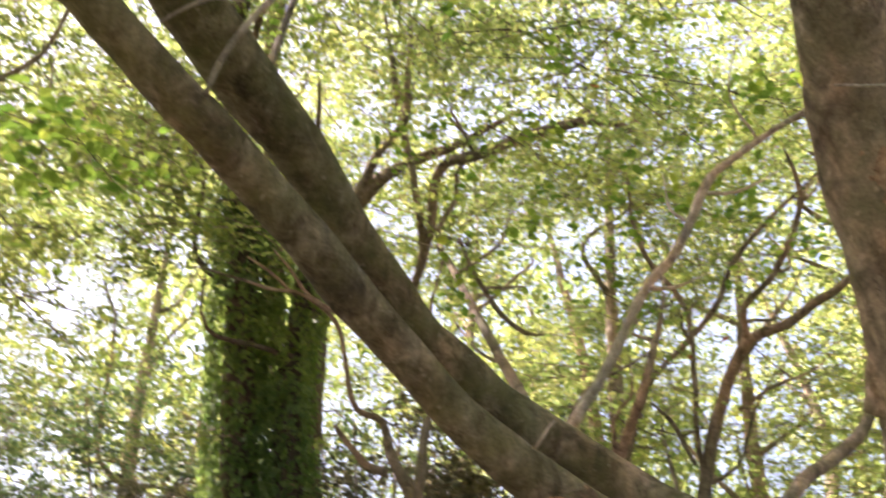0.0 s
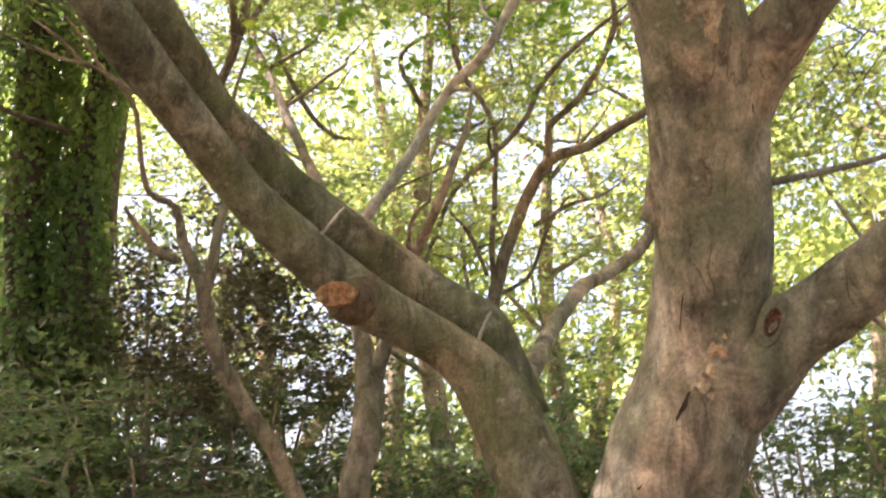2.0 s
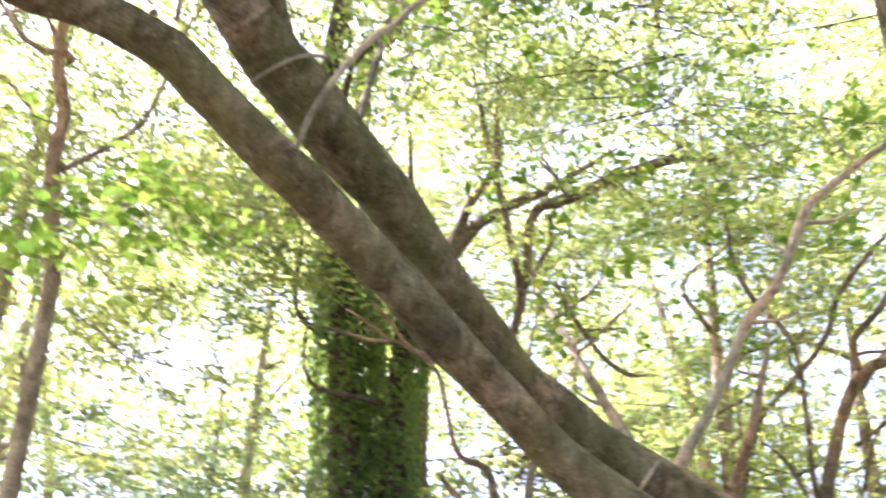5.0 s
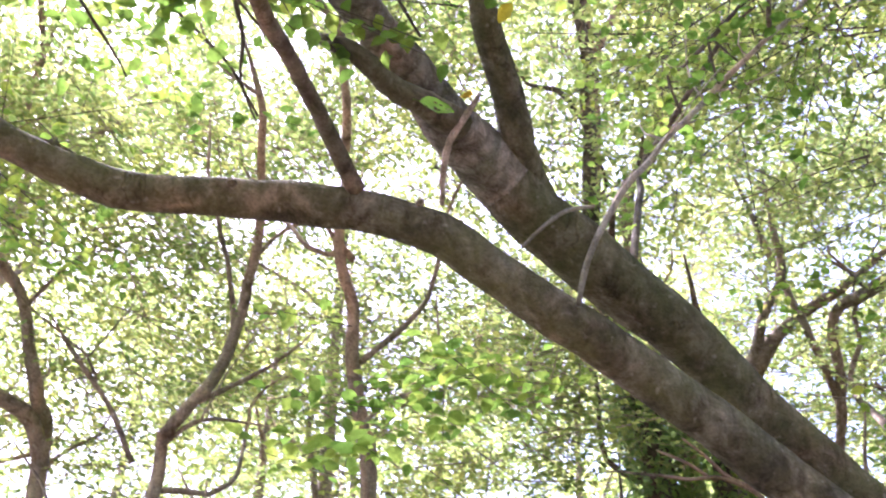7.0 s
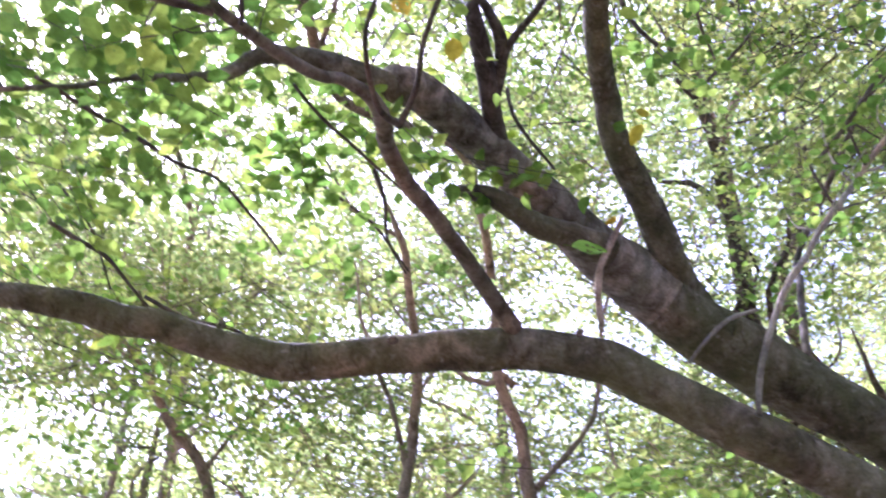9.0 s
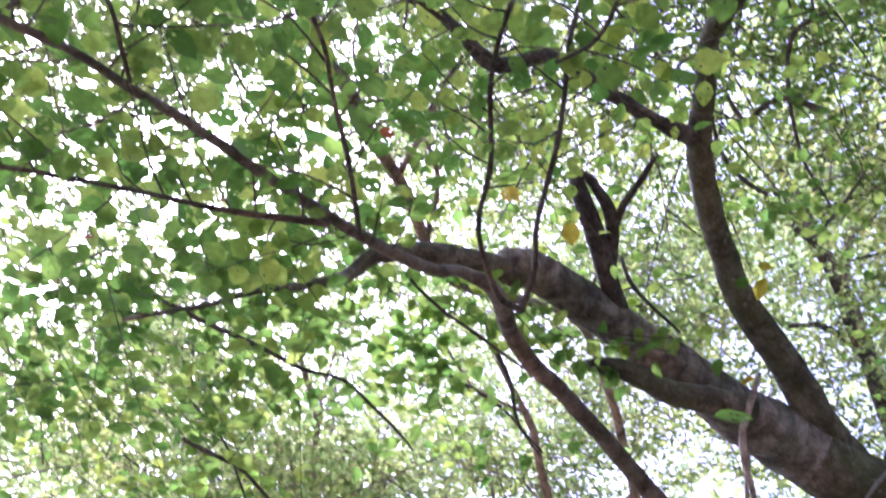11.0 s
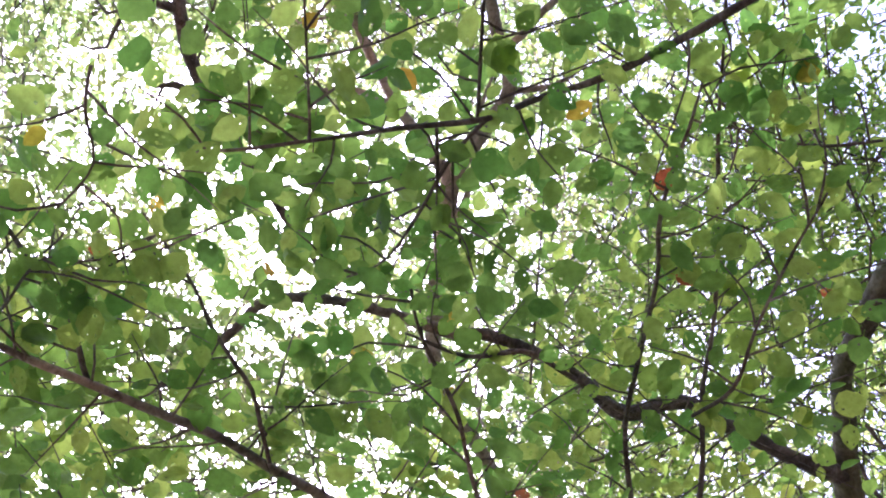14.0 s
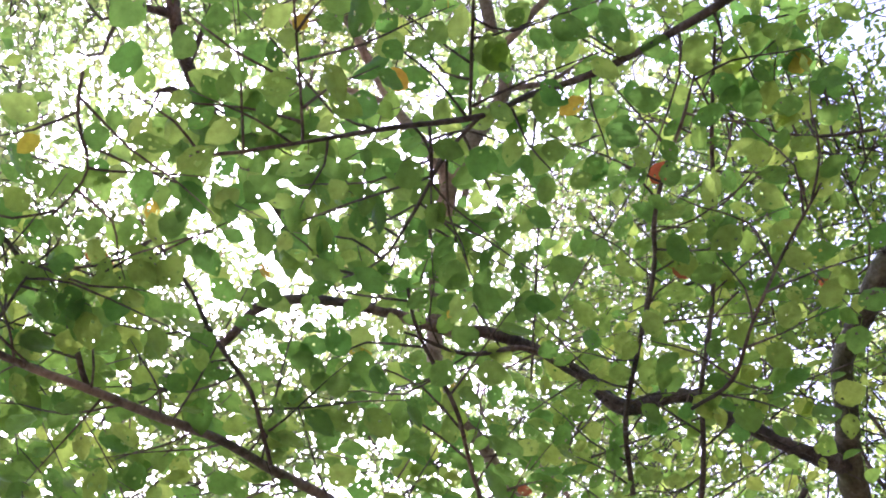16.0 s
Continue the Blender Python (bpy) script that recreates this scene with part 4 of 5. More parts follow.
# loose sprays that hang beside the limbs
for x, y, z, r in [(-1.33, 2.46, 3.31, 0.161), (-1.16, 2.62, 3.38, 0.102), (-1.44, 2.54, 3.09, 0.144)] + [(-1.56, 3.60, 4.05, 0.237), (-1.37, 3.93, 4.03, 0.196)] + [(-1.46, 0.54, 3.76, 0.162), (-1.38, 0.87, 3.82, 0.108), (-1.88, 0.81, 4.14, 0.155), (-1.77, 1.11, 4.22, 0.165), (-1.57, 1.37, 4.22, 0.152), (-2.05, 1.11, 4.14, 0.151), (-1.45, 1.09, 4.31, 0.145), (-1.58, 1.56, 4.23, 0.131), (-1.35, 1.48, 4.15, 0.116), (-1.10, 1.68, 4.00, 0.072), (-1.55, 0.83, 4.11, 0.148), (-1.85, 1.35, 4.31, 0.177), (-2.07, 0.85, 3.96, 0.154)] + [(-1.38, -0.10, 3.61, 0.083), (-1.37, 0.06, 3.73, 0.082), (-1.26, -0.23, 3.58, 0.074), (-1.36, -0.22, 3.50, 0.083)] + [(-2.39, 0.59, 4.20, 0.168), (-2.40, 0.86, 4.25, 0.176), (-2.20, 1.01, 4.37, 0.144), (-2.05, 0.50, 4.13, 0.125), (-2.50, 0.64, 4.08, 0.166), (-2.09, 0.75, 4.28, 0.135)] + [(-0.83, -0.02, 4.01, 0.092), (-0.65, -0.02, 3.97, 0.071), (-0.71, -0.18, 3.96, 0.082)]:
    sprays(tree, np.array([x, y, z]) + rng.normal(size=(7, 3)) * r * 0.55 * np.array([1, 1, 0.5]), rng.normal(size=(7, 3)) * [1, 1, 0.3], rng.uniform(0.2, 0.4, 7), 9, 0.06, LEAF_CANOPY, BARK_DARK, "foliage", tilt=0.3, width=0.65, twig_r=0.002)

# leafy twigs of the great tree behind its fork, and before its leader
for x, y, z, r in [(0.22, 4.37, 4.51, 0.159), (0.05, 4.86, 4.10, 0.167), (0.68, 4.24, 4.64, 0.172), (1.15, 4.67, 4.22, 0.167), (1.42, 4.28, 4.52, 0.174), (1.60, 4.12, 4.66, 0.146), (0.43, 4.80, 4.39, 0.156), (1.69, 4.67, 4.15, 0.140), (0.96, 5.03, 4.04, 0.145), (0.66, 4.92, 4.72, 0.179), (1.25, 4.41, 4.93, 0.170)]:
    sprays(tree, np.array([x, y, z]) + rng.normal(size=(6, 3)) * r * np.array([1, 1, 0.4]), rng.normal(size=(6, 3)) * [1, 1, 0.25], rng.uniform(0.25, 0.5, 6), 9, 0.062, LEAF_CANOPY, BARK_DARK, "foliage", tilt=0.3, width=0.62, twig_r=0.002)
for x, y, z, r in [(-0.28, 2.13, 4.28, 0.101), (-0.17, 2.38, 4.34, 0.106), (0.01, 2.38, 4.34, 0.122), (0.06, 2.61, 4.25, 0.124), (-0.38, 2.72, 4.40, 0.107), (-0.14, 2.70, 4.30, 0.102), (-0.07, 3.01, 4.26, 0.116), (-0.36, 3.15, 4.39, 0.115), (-0.43, 1.93, 4.16, 0.072)]:
    sprays(tree, np.array([x, y, z]) + rng.normal(size=(5, 3)) * r * np.array([1, 1, 0.4]), rng.normal(size=(5, 3)) * [1, 1, 0.25], rng.uniform(0.15, 0.32, 5), 6, 0.043, LEAF_CANOPY, BARK_DARK, "foliage", tilt=0.35, width=0.68, twig_r=0.0018)



def slender_twig(k):
    ob, line = limb("twig", tree, k, BARK_DARK, 7, 0.12, 0.03, 0.008, "thin dark twig with scattered leaves")
    m = max(3, len(line) // 9)
    org = np.array([along(line, u)[0][:3] for u in np.linspace(0.15, 0.95, m)])
    sprays(ob, org, rng.normal(size=(m, 3)) * [1, 1, 0.3], rng.uniform(0.12, 0.3, m), 6, 0.052, LEAF_CANOPY, BARK_DARK, "foliage", tilt=0.35, width=0.66, twig_r=0.0015)


slender_twig([(-1.69, 0.72, 3.90, 0.006), (-1.69, 0.83, 3.92, 0.006), (-1.68, 0.98, 3.94, 0.007), (-1.65, 1.15, 3.94, 0.006), (-1.62, 1.27, 3.97, 0.005), (-1.65, 1.44, 3.98, 0.005), (-1.69, 1.62, 3.97, 0.003)])
slender_twig([(-1.25, 1.17, 3.99, 0.005), (-1.28, 1.33, 4.02, 0.005), (-1.28, 1.51, 4.03, 0.005), (-1.28, 1.70, 4.03, 0.003)])
slender_twig([(-1.67, 1.66, 4.37, 0.005), (-1.64, 1.90, 4.36, 0.006), (-1.63, 2.04, 4.34, 0.005), (-1.64, 2.19, 4.28, 0.003)])
slender_twig([(-2.29, 1.20, 4.15, 0.008), (-2.26, 1.31, 4.13, 0.008), (-2.23, 1.38, 4.11, 0.007), (-2.22, 1.48, 4.06, 0.006), (-2.21, 1.57, 4.01, 0.004)])
slender_twig([(-2.28, 1.19, 4.31, 0.005), (-2.28, 1.30, 4.26, 0.005), (-2.29, 1.38, 4.21, 0.004), (-2.33, 1.50, 4.10, 0.003)])
slender_twig([(-1.41, 1.67, 4.38, 0.008), (-1.44, 1.74, 4.32, 0.009), (-1.46, 1.83, 4.25, 0.007), (-1.51, 1.91, 4.15, 0.005), (-1.50, 2.01, 4.08, 0.004)])
slender_twig([(0.05, 2.76, 4.53, 0.010), (0.07, 2.71, 4.58, 0.009), (0.09, 2.67, 4.61, 0.008), (0.14, 2.60, 4.68, 0.008), (0.19, 2.52, 4.74, 0.006)])
slender_twig([(-0.62, 3.15, 4.0, 0.016), (-0.60, 3.4, 4.5, 0.015), (-0.58, 3.51, 4.75, 0.014), (-0.30, 3.40, 5.01, 0.012), (-0.13, 3.34, 5.17, 0.009), (0.03, 3.32, 5.27, 0.006)])
slender_twig([(-0.29, 2.82, 4.53, 0.005), (-0.18, 2.77, 4.55, 0.009), (-0.09, 2.72, 4.57, 0.008), (0.01, 2.68, 4.61, 0.007), (0.09, 2.68, 4.61, 0.006), (0.21, 2.70, 4.59, 0.004)])
slender_twig([(-0.31, 2.86, 4.34, 0.006), (-0.32, 2.78, 4.42, 0.005), (-0.32, 2.73, 4.47, 0.004)])
slender_twig([(-0.16, 2.84, 4.42, 0.006), (-0.15, 2.73, 4.53, 0.005), (-0.08, 2.80, 4.46, 0.003)])
slender_twig([(-0.53, 2.15, 4.48, 0.006), (-0.51, 2.22, 4.43, 0.007), (-0.44, 2.20, 4.45, 0.006), (-0.37, 2.19, 4.48, 0.006), (-0.26, 2.16, 4.51, 0.004)])
slender_twig([(-2.27, 1.59, 4.10, 0.007), (-2.20, 1.74, 4.06, 0.007), (-2.16, 1.93, 4.11, 0.006), (-2.14, 2.17, 4.07, 0.004)])
slender_twig([(-0.31, 2.58, 5.46, 0.014), (-0.42, 2.45, 5.54, 0.013), (-0.57, 2.43, 5.53, 0.010), (-0.57, 2.33, 5.60, 0.007)])
slender_twig([(-0.08, 2.28, 5.55, 0.011), (-0.23, 2.27, 5.56, 0.011), (-0.38, 2.42, 5.45, 0.009), (-0.48, 2.61, 5.29, 0.007), (-0.50, 2.77, 5.16, 0.004)])
slender_twig([(-0.62, 2.42, 5.03, 0.008), (-0.66, 2.33, 5.09, 0.009), (-0.66, 2.24, 5.16, 0.008), (-0.61, 2.14, 5.24, 0.005)])
slender_twig([(-0.98, 1.85, 4.47, 0.007), (-1.00, 1.91, 4.41, 0.007), (-0.99, 2.01, 4.34, 0.006), (-0.97, 2.09, 4.28, 0.004)])

# mid canopy of the same tree on the knotty branch, the leader and the broken limb
crown(tree, [(-1.0, 0.7, 4.3, 1.6, 1.4, 0.55, 30), (-1.7, 0.4, 4.2, 1.2, 1.2, 0.5, 14), (0.4, 1.4, 4.7, 1.2, 1.2, 0.6, 22), (-1.8, 1.2, 4.7, 1.1, 0.9, 0.4, 30), (-3.3, 1.6, 4.6, 0.9, 0.9, 0.5, 60), (-0.9, 1.1, 4.5, 0.8, 0.6, 0.4, 26), (-1.1, 0.3, 4.7, 0.5, 0.5, 0.35, 11),
             (-0.3, 0.0, 5.4, 2.2, 2.0, 0.8, 12)],
      0.057, LEAF_CANOPY, BARK_DARK, 12, "mid-green crown leaves", 0.8, 0.10, 0.35, 0.5, 0.0025, fine=True)
# The upper crown's sunlit look comes partly from its brighter leaf colour.
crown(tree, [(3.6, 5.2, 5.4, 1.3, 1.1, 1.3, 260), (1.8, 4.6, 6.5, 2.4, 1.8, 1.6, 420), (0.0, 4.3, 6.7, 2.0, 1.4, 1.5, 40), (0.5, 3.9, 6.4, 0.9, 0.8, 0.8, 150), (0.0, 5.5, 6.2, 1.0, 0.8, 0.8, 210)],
      0.06, LEAF_WOOD_SUNLIT, BARK_DARK, 16, "sunlit upper crown", 0.6, 0.0, 0.45, 0.55)

# ---- trees behind ----
WOOD_LABEL = "slender woodland tree with sunlit yellow-green leaves"


def wood_tree(at, stems, blobs, bark_mat=BARK_FAR, label=WOOD_LABEL, side=(8, 1.5, 0.022), size=0.065, leaves=18, leaf=None, gap=0.15, full=2.3, clump=0.65):
    t = tagged(empty("tree", (*at, 0)), label, "tree", "woodland trees")
    for i, s in enumerate(stems):
        s = s[:-1] + [(*s[-1][:3], s[-1][3] * 0.3)]
        ob, line = limb("trunk" if i == 0 else "branch", t, s, bark_mat, 12 if i == 0 else 8, 0.08, 0.08, 0.012)
        forked(t, line, side[0] if i == 0 else 2, bark_mat, side[1] if i == 0 else side[1] * 0.5, side[2])
    crown(t, blobs, size, leaf or LEAF_WOOD_SUNLIT, bark_mat, leaves, "thin layered sprays of leaves", gap=gap, full=full, clump=clump)
    return t


def down(line, dx=0.0, dy=0.0):
    """A stem's list of points with its foot on the ground."""
    x, y, z, r = line[0]
    return [(x + dx, y + dy, -0.1, r * 1.35), (x + dx * 0.5, y + dy * 0.5, z * 0.5, r * 1.1)] + line


# ivy-clad pair of trunks
ivy_stem = [(-1.45, 7.95, 2.73, 0.134), (-1.45, 7.88, 3.17, 0.133), (-1.49, 7.70, 4.01, 0.132), (-1.51, 7.46, 4.78, 0.122), (-1.48, 7.16, 5.40, 0.101), (-1.49, 6.22, 6.44, 0.070), (-1.36, 5.85, 6.92, 0.057), (-1.25, 5.58, 7.38, 0.049), (-1.14, 5.27, 7.68, 0.041), (-1.16, 5.07, 7.98, 0.033), (-1.13, 4.80, 8.32, 0.019)]
ivy_stem2 = [(-1.05, 7.92, 2.74, 0.115), (-1.07, 7.83, 3.18, 0.109), (-1.14, 7.66, 4.02, 0.100), (-1.11, 7.50, 4.61, 0.089), (-1.02, 7.32, 5.26, 0.074), (-0.96, 7.09, 5.89, 0.042), (-0.94, 6.90, 6.37, 0.021), (-0.94, 6.75, 6.66, 0.008)]
ivy_tree = tagged(empty("tree", (ivy_stem[0][0], ivy_stem[0][1], 0)), "twin-stemmed tree thickly wrapped in dark ivy", "tree", "woodland trees")
ivy_lines = [limb("trunk", ivy_tree, down(k), BARK_DARK, 12, 0.08, 0.1, 0.02)[1] for k in (ivy_stem, ivy_stem2)]
for line in ivy_lines:
    forked(ivy_tree, line, 5, BARK_DARK, 1.6, 0.03, u0=0.55)
at, way, up, sz = [], [], [], []
for line, top, n in ((ivy_lines[0], 5.7, 13500), (ivy_lines[1], 5.4, 9500)):
    k = 0
    while k < n:
        p, d = along(line, rng.uniform(0, 1))
        if p[2] > top + 0.4 * noise.noise(Vector((k * 0.01, 0, 0))):
            k += 0.2
            continue
        a = rng.uniform(0, 2 * math.pi)
        o = np.array([math.cos(a), math.sin(a), 0])
        lump = 0.10 + 0.10 * noise.noise(Vector((*(p[:3] * np.array([1.6, 1.6, 0.9]) + o * 1.6),))) + 0.05 * noise.noise(Vector((a * 3.2, p[2] * 0.8, 3.0)))
        at.append(p[:3] + o * (p[3] + max(0.02, lump * 1.2 * rng.uniform(0.5, 1.2))))
        way.append(np.array([0, 0, -0.8]) + o * 0.5 + rng.normal(size=3) * 0.45)
        up.append(o + rng.normal(size=3) * 0.35)
        sz.append(rng.uniform(0.035, 0.07))
        k += 1
leaf_mesh_many("ivy", np.array(at), np.array(way), np.array(up), np.array(sz), 0.8, 0.1, LEAF_IVY, ivy_tree, "hanging dark-green ivy")
crown(ivy_tree, [(-1.6, 8.2, 8.6, 2.4, 2.2, 2.2, 520), (-0.2, 8.0, 6.8, 1.6, 1.6, 1.4, 220), (-3.0, 7.6, 6.0, 1.6, 1.6, 1.5, 100), (-1.6, 6.6, 8.4, 1.8, 1.6, 1.6, 90), (-0.6, 6.2, 10.0, 2.0, 1.8, 1.4, 150), (-2.1, 5.9, 4.7, 0.9, 0.7, 0.8, 60)], 0.065, LEAF_WOOD_SUNLIT, BARK_FAR, 18, "yellow-green crown")

# shrubby small tree with winding pale stems
wind = [(0.50, 6.28, 1.83, 0.053), (0.39, 6.26, 2.10, 0.053), (0.24, 6.23, 2.39, 0.050), (0.04, 6.19, 2.65, 0.050), (-0.10, 6.08, 2.91, 0.047), (-0.19, 5.95, 3.20, 0.040), (-0.29, 5.88, 3.40, 0.031), (-0.35, 5.82, 3.58, 0.022), (-0.48, 5.74, 3.63, 0.017), (-0.54, 5.60, 3.83, 0.013), (-0.59, 5.50, 4.04, 0.013), (-0.76, 5.36, 4.15, 0.012), (-0.94, 5.27, 4.14, 0.010), (-1.11, 5.17, 4.16, 0.008), (-1.30, 5.06, 4.17, 0.005)]
wind2 = [[(-0.16, 5.97, 3.14, 0.031), (-0.13, 5.92, 3.32, 0.032), (-0.11, 5.88, 3.47, 0.026), (-0.06, 5.82, 3.80, 0.018), (-0.08, 5.72, 4.15, 0.013), (0.0, 5.60, 4.5, 0.006)],
         [(-0.31, 5.91, 3.31, 0.022), (-0.43, 5.89, 3.35, 0.025), (-0.51, 5.85, 3.44, 0.018), (-0.61, 5.80, 3.56, 0.012)],
         [(-0.56, 5.48, 4.08, 0.013), (-0.72, 5.40, 4.15, 0.012), (-0.83, 5.29, 4.27, 0.009), (-0.91, 5.18, 4.33, 0.006)],
         [(-0.80, 5.36, 4.14, 0.010), (-0.94, 5.23, 4.23, 0.009), (-1.05, 5.18, 4.29, 0.006)]]
small_tree = tagged(empty("tree", (wind[0][0], wind[0][1], 0)), "small understorey tree with winding bare grey-brown stems", "tree", "woodland trees")
ob, wind_line = limb("trunk", small_tree, down(wind, 0.1), BARK_MID, 10, 0.1, 0.05, 0.01)
for k in wind2:
    limb("branch", small_tree, k, BARK_MID, 8, 0.1, 0.05, 0.008)
crown(small_tree, [(-0.9, 6.3, 3.4, 0.7, 0.5, 0.7, 14), (-2.6, 5.6, 4.8, 1.0, 0.8, 0.6, 40)], 0.07, LEAF_WOOD_SUNLIT, BARK_FAR, 14, "sparse yellow-green leaves", spray=0.45)

# dark crooked tree framed by the fork
crook = [(1.76, 7.74, 2.58, 0.045), (1.74, 7.67, 3.06, 0.046), (1.80, 7.54, 3.53, 0.049), (1.88, 7.39, 3.96, 0.046), (1.99, 7.24, 4.30, 0.044), (2.14, 7.08, 4.58, 0.041), (2.40, 6.96, 4.67, 0.036), (2.54, 6.82, 4.74, 0.033), (2.72, 6.65, 4.83, 0.029), (2.91, 6.37, 4.97, 0.021), (3.19, 6.17, 5.09, 0.014)]
crook2 = [[(2.14, 7.08, 4.58, 0.026), (2.11, 6.94, 4.79, 0.025), (2.27, 6.76, 4.93, 0.025), (2.40, 6.59, 5.16, 0.023), (2.43, 6.37, 5.40, 0.020), (2.28, 6.17, 5.70, 0.013)],
          [(1.25, 7.60, 3.69, 0.017), (1.37, 7.46, 4.06, 0.017), (1.48, 7.27, 4.37, 0.018), (1.70, 7.14, 4.58, 0.023), (1.90, 6.94, 4.78, 0.021), (2.03, 6.76, 5.06, 0.019), (2.18, 6.57, 5.22, 0.018), (2.32, 6.41, 5.31, 0.015), (2.56, 6.21, 5.49, 0.011)],
          ]
crook3 = [[(1.81, 7.48, 3.73, 0.021), (1.77, 7.33, 4.06, 0.021), (1.76, 7.17, 4.35, 0.020), (1.71, 6.99, 4.79, 0.018), (1.40, 6.83, 5.22, 0.021), (1.30, 6.58, 5.68, 0.023)],
          [(1.77, 7.47, 3.81, 0.014), (1.61, 7.35, 4.10, 0.017), (1.44, 7.28, 4.22, 0.011)],
          [(2.07, 7.28, 4.15, 0.017), (2.26, 7.12, 4.25, 0.016), (2.51, 6.96, 4.31, 0.011), (2.68, 6.85, 4.44, 0.008)]]
wood_tree((crook[0][0], crook[0][1]), [down(crook)] + crook2 + crook3, [(2.6, 8.6, 7.0, 2.4, 2.0, 2.0, 480), (1.0, 8.6, 6.0, 1.6, 1.4, 1.6, 260), (3.6, 8.0, 4.6, 1.4, 1.4, 1.2, 130), (2.2, 7.6, 4.4, 1.3, 0.8, 1.0, 90)], BARK_MID,
          "crooked dark-stemmed tree with sunlit yellow-green leaves", (3, 0.9, 0.02))
hue_leaf([(1.64, 6.94, 4.47, 0.051), (1.57, 6.97, 4.43, 0.035), (1.96, 6.83, 4.53, 0.039), (0.82, 4.85, 5.15, 0.040)], RED_LEAVES, ob_right, "bright orange-red leaf")
# slim stem with spreading boughs behind the long limb
slim = [(0.72, 6.31, 2.08, 0.089), (0.77, 6.26, 2.42, 0.087), (0.79, 6.23, 2.71, 0.085), (0.74, 6.23, 2.97, 0.052), (0.66, 6.22, 3.30, 0.046), (0.55, 6.35, 3.75, 0.042), (0.35, 6.75, 4.4, 0.034), (0.11, 7.30, 5.19, 0.028), (-0.04, 7.70, 5.79, 0.024), (0.11, 7.81, 6.19, 0.021), (0.16, 7.70, 6.45, 0.021), (0.61, 7.63, 6.63, 0.019), (0.98, 7.60, 6.80, 0.014), (1.36, 7.61, 6.89, 0.010)]
slim2 = [[(0.80, 6.24, 2.65, 0.047), (0.85, 6.13, 2.89, 0.044), (0.89, 6.03, 3.10, 0.040), (0.97, 5.89, 3.39, 0.035), (1.05, 5.79, 3.57, 0.030), (1.12, 5.69, 3.77, 0.025), (1.25, 5.75, 4.15, 0.016), (1.32, 5.85, 4.50, 0.010)],
         [(-0.16, 7.98, 5.78, 0.032), (-0.23, 7.66, 6.23, 0.032), (-0.33, 7.56, 6.74, 0.030), (-0.40, 7.40, 7.13, 0.028), (-0.50, 7.13, 7.76, 0.018)],
         [(0.13, 7.88, 5.86, 0.016), (0.22, 7.99, 5.67, 0.018), (0.43, 8.14, 5.35, 0.021), (0.67, 8.21, 5.15, 0.018), (0.93, 8.20, 5.13, 0.012)],
         [(-0.26, 8.11, 5.47, 0.037), (-0.12, 7.90, 5.88, 0.042), (-0.02, 7.62, 6.36, 0.042), (0.29, 7.55, 6.46, 0.051), (0.84, 7.42, 6.60, 0.046), (1.29, 7.34, 6.63, 0.032), (1.72, 7.34, 6.49, 0.018)]]
wood_tree((slim[0][0], slim[0][1]), [down(slim)] + slim2, [(0.6, 9.4, 7.6, 2.2, 1.8, 2.2, 480), (-0.8, 9.6, 10.0, 2.2, 2.0, 1.6, 300)], bark_mat=BARK_MID, side=(8, 1.3, 0.016))
# stems beyond the leader, whose feet stand behind the ivy-clad pair
wood_tree((-1.60, 9.0), [[(-1.60, 9.00, -0.10, 0.075), (-1.60, 8.95, 2.20, 0.067), (-1.62, 8.65, 4.20, 0.061), (-1.69, 6.82, 6.63, 0.057), (-1.53, 6.51, 7.14, 0.057), (-1.39, 6.25, 7.59, 0.053), (-1.27, 5.97, 8.05, 0.049), (-1.22, 5.78, 8.37, 0.046), (-1.18, 5.58, 8.71, 0.042), (-1.13, 5.32, 9.11, 0.033)],
                         [(-1.29, 6.01, 7.96, 0.039), (-1.26, 5.90, 8.03, 0.035), (-1.05, 5.80, 8.32, 0.034), (-0.77, 5.74, 8.68, 0.027), (-0.48, 5.67, 9.09, 0.021)]],
          [(-1.0, 5.8, 10.4, 1.3, 1.2, 0.9, 120)], BARK_MID, side=(4, 0.9, 0.014))
wood_tree((-1.30, 8.9), [[(-1.30, 8.90, -0.10, 0.087), (-1.30, 8.85, 2.20, 0.077), (-1.32, 8.55, 4.20, 0.070), (-1.34, 6.82, 6.94, 0.067), (-1.06, 6.59, 7.53, 0.059), (-0.79, 6.40, 8.07, 0.055), (-0.63, 6.29, 8.47, 0.041), (-0.41, 6.12, 8.96, 0.033)]],
          [(-0.3, 6.2, 10.2, 1.3, 1.2, 0.9, 120)], BARK_MID, side=(4, 0.9, 0.014))
wood_tree((-1.08, 8.8), [[(-1.08, 8.80, -0.10, 0.143), (-1.08, 8.75, 2.20, 0.127), (-1.10, 8.45, 4.20, 0.116), (-0.96, 7.86, 5.83, 0.109), (-0.72, 7.76, 6.14, 0.101), (-0.46, 7.73, 6.38, 0.053), (-0.19, 7.77, 6.56, 0.046), (0.18, 7.83, 6.77, 0.037), (0.73, 7.84, 7.13, 0.026)],
                         [(-0.74, 7.74, 6.09, 0.054), (-0.52, 7.55, 6.49, 0.040), (-0.32, 7.49, 6.75, 0.035), (-0.28, 7.28, 7.10, 0.026), (-0.24, 7.01, 7.48, 0.020)]],
          [(0.9, 7.6, 8.6, 1.2, 1.1, 0.9, 120)], BARK_MID, "dark-stemmed leaning woodland tree with yellow-green leaves", (4, 0.9, 0.016))
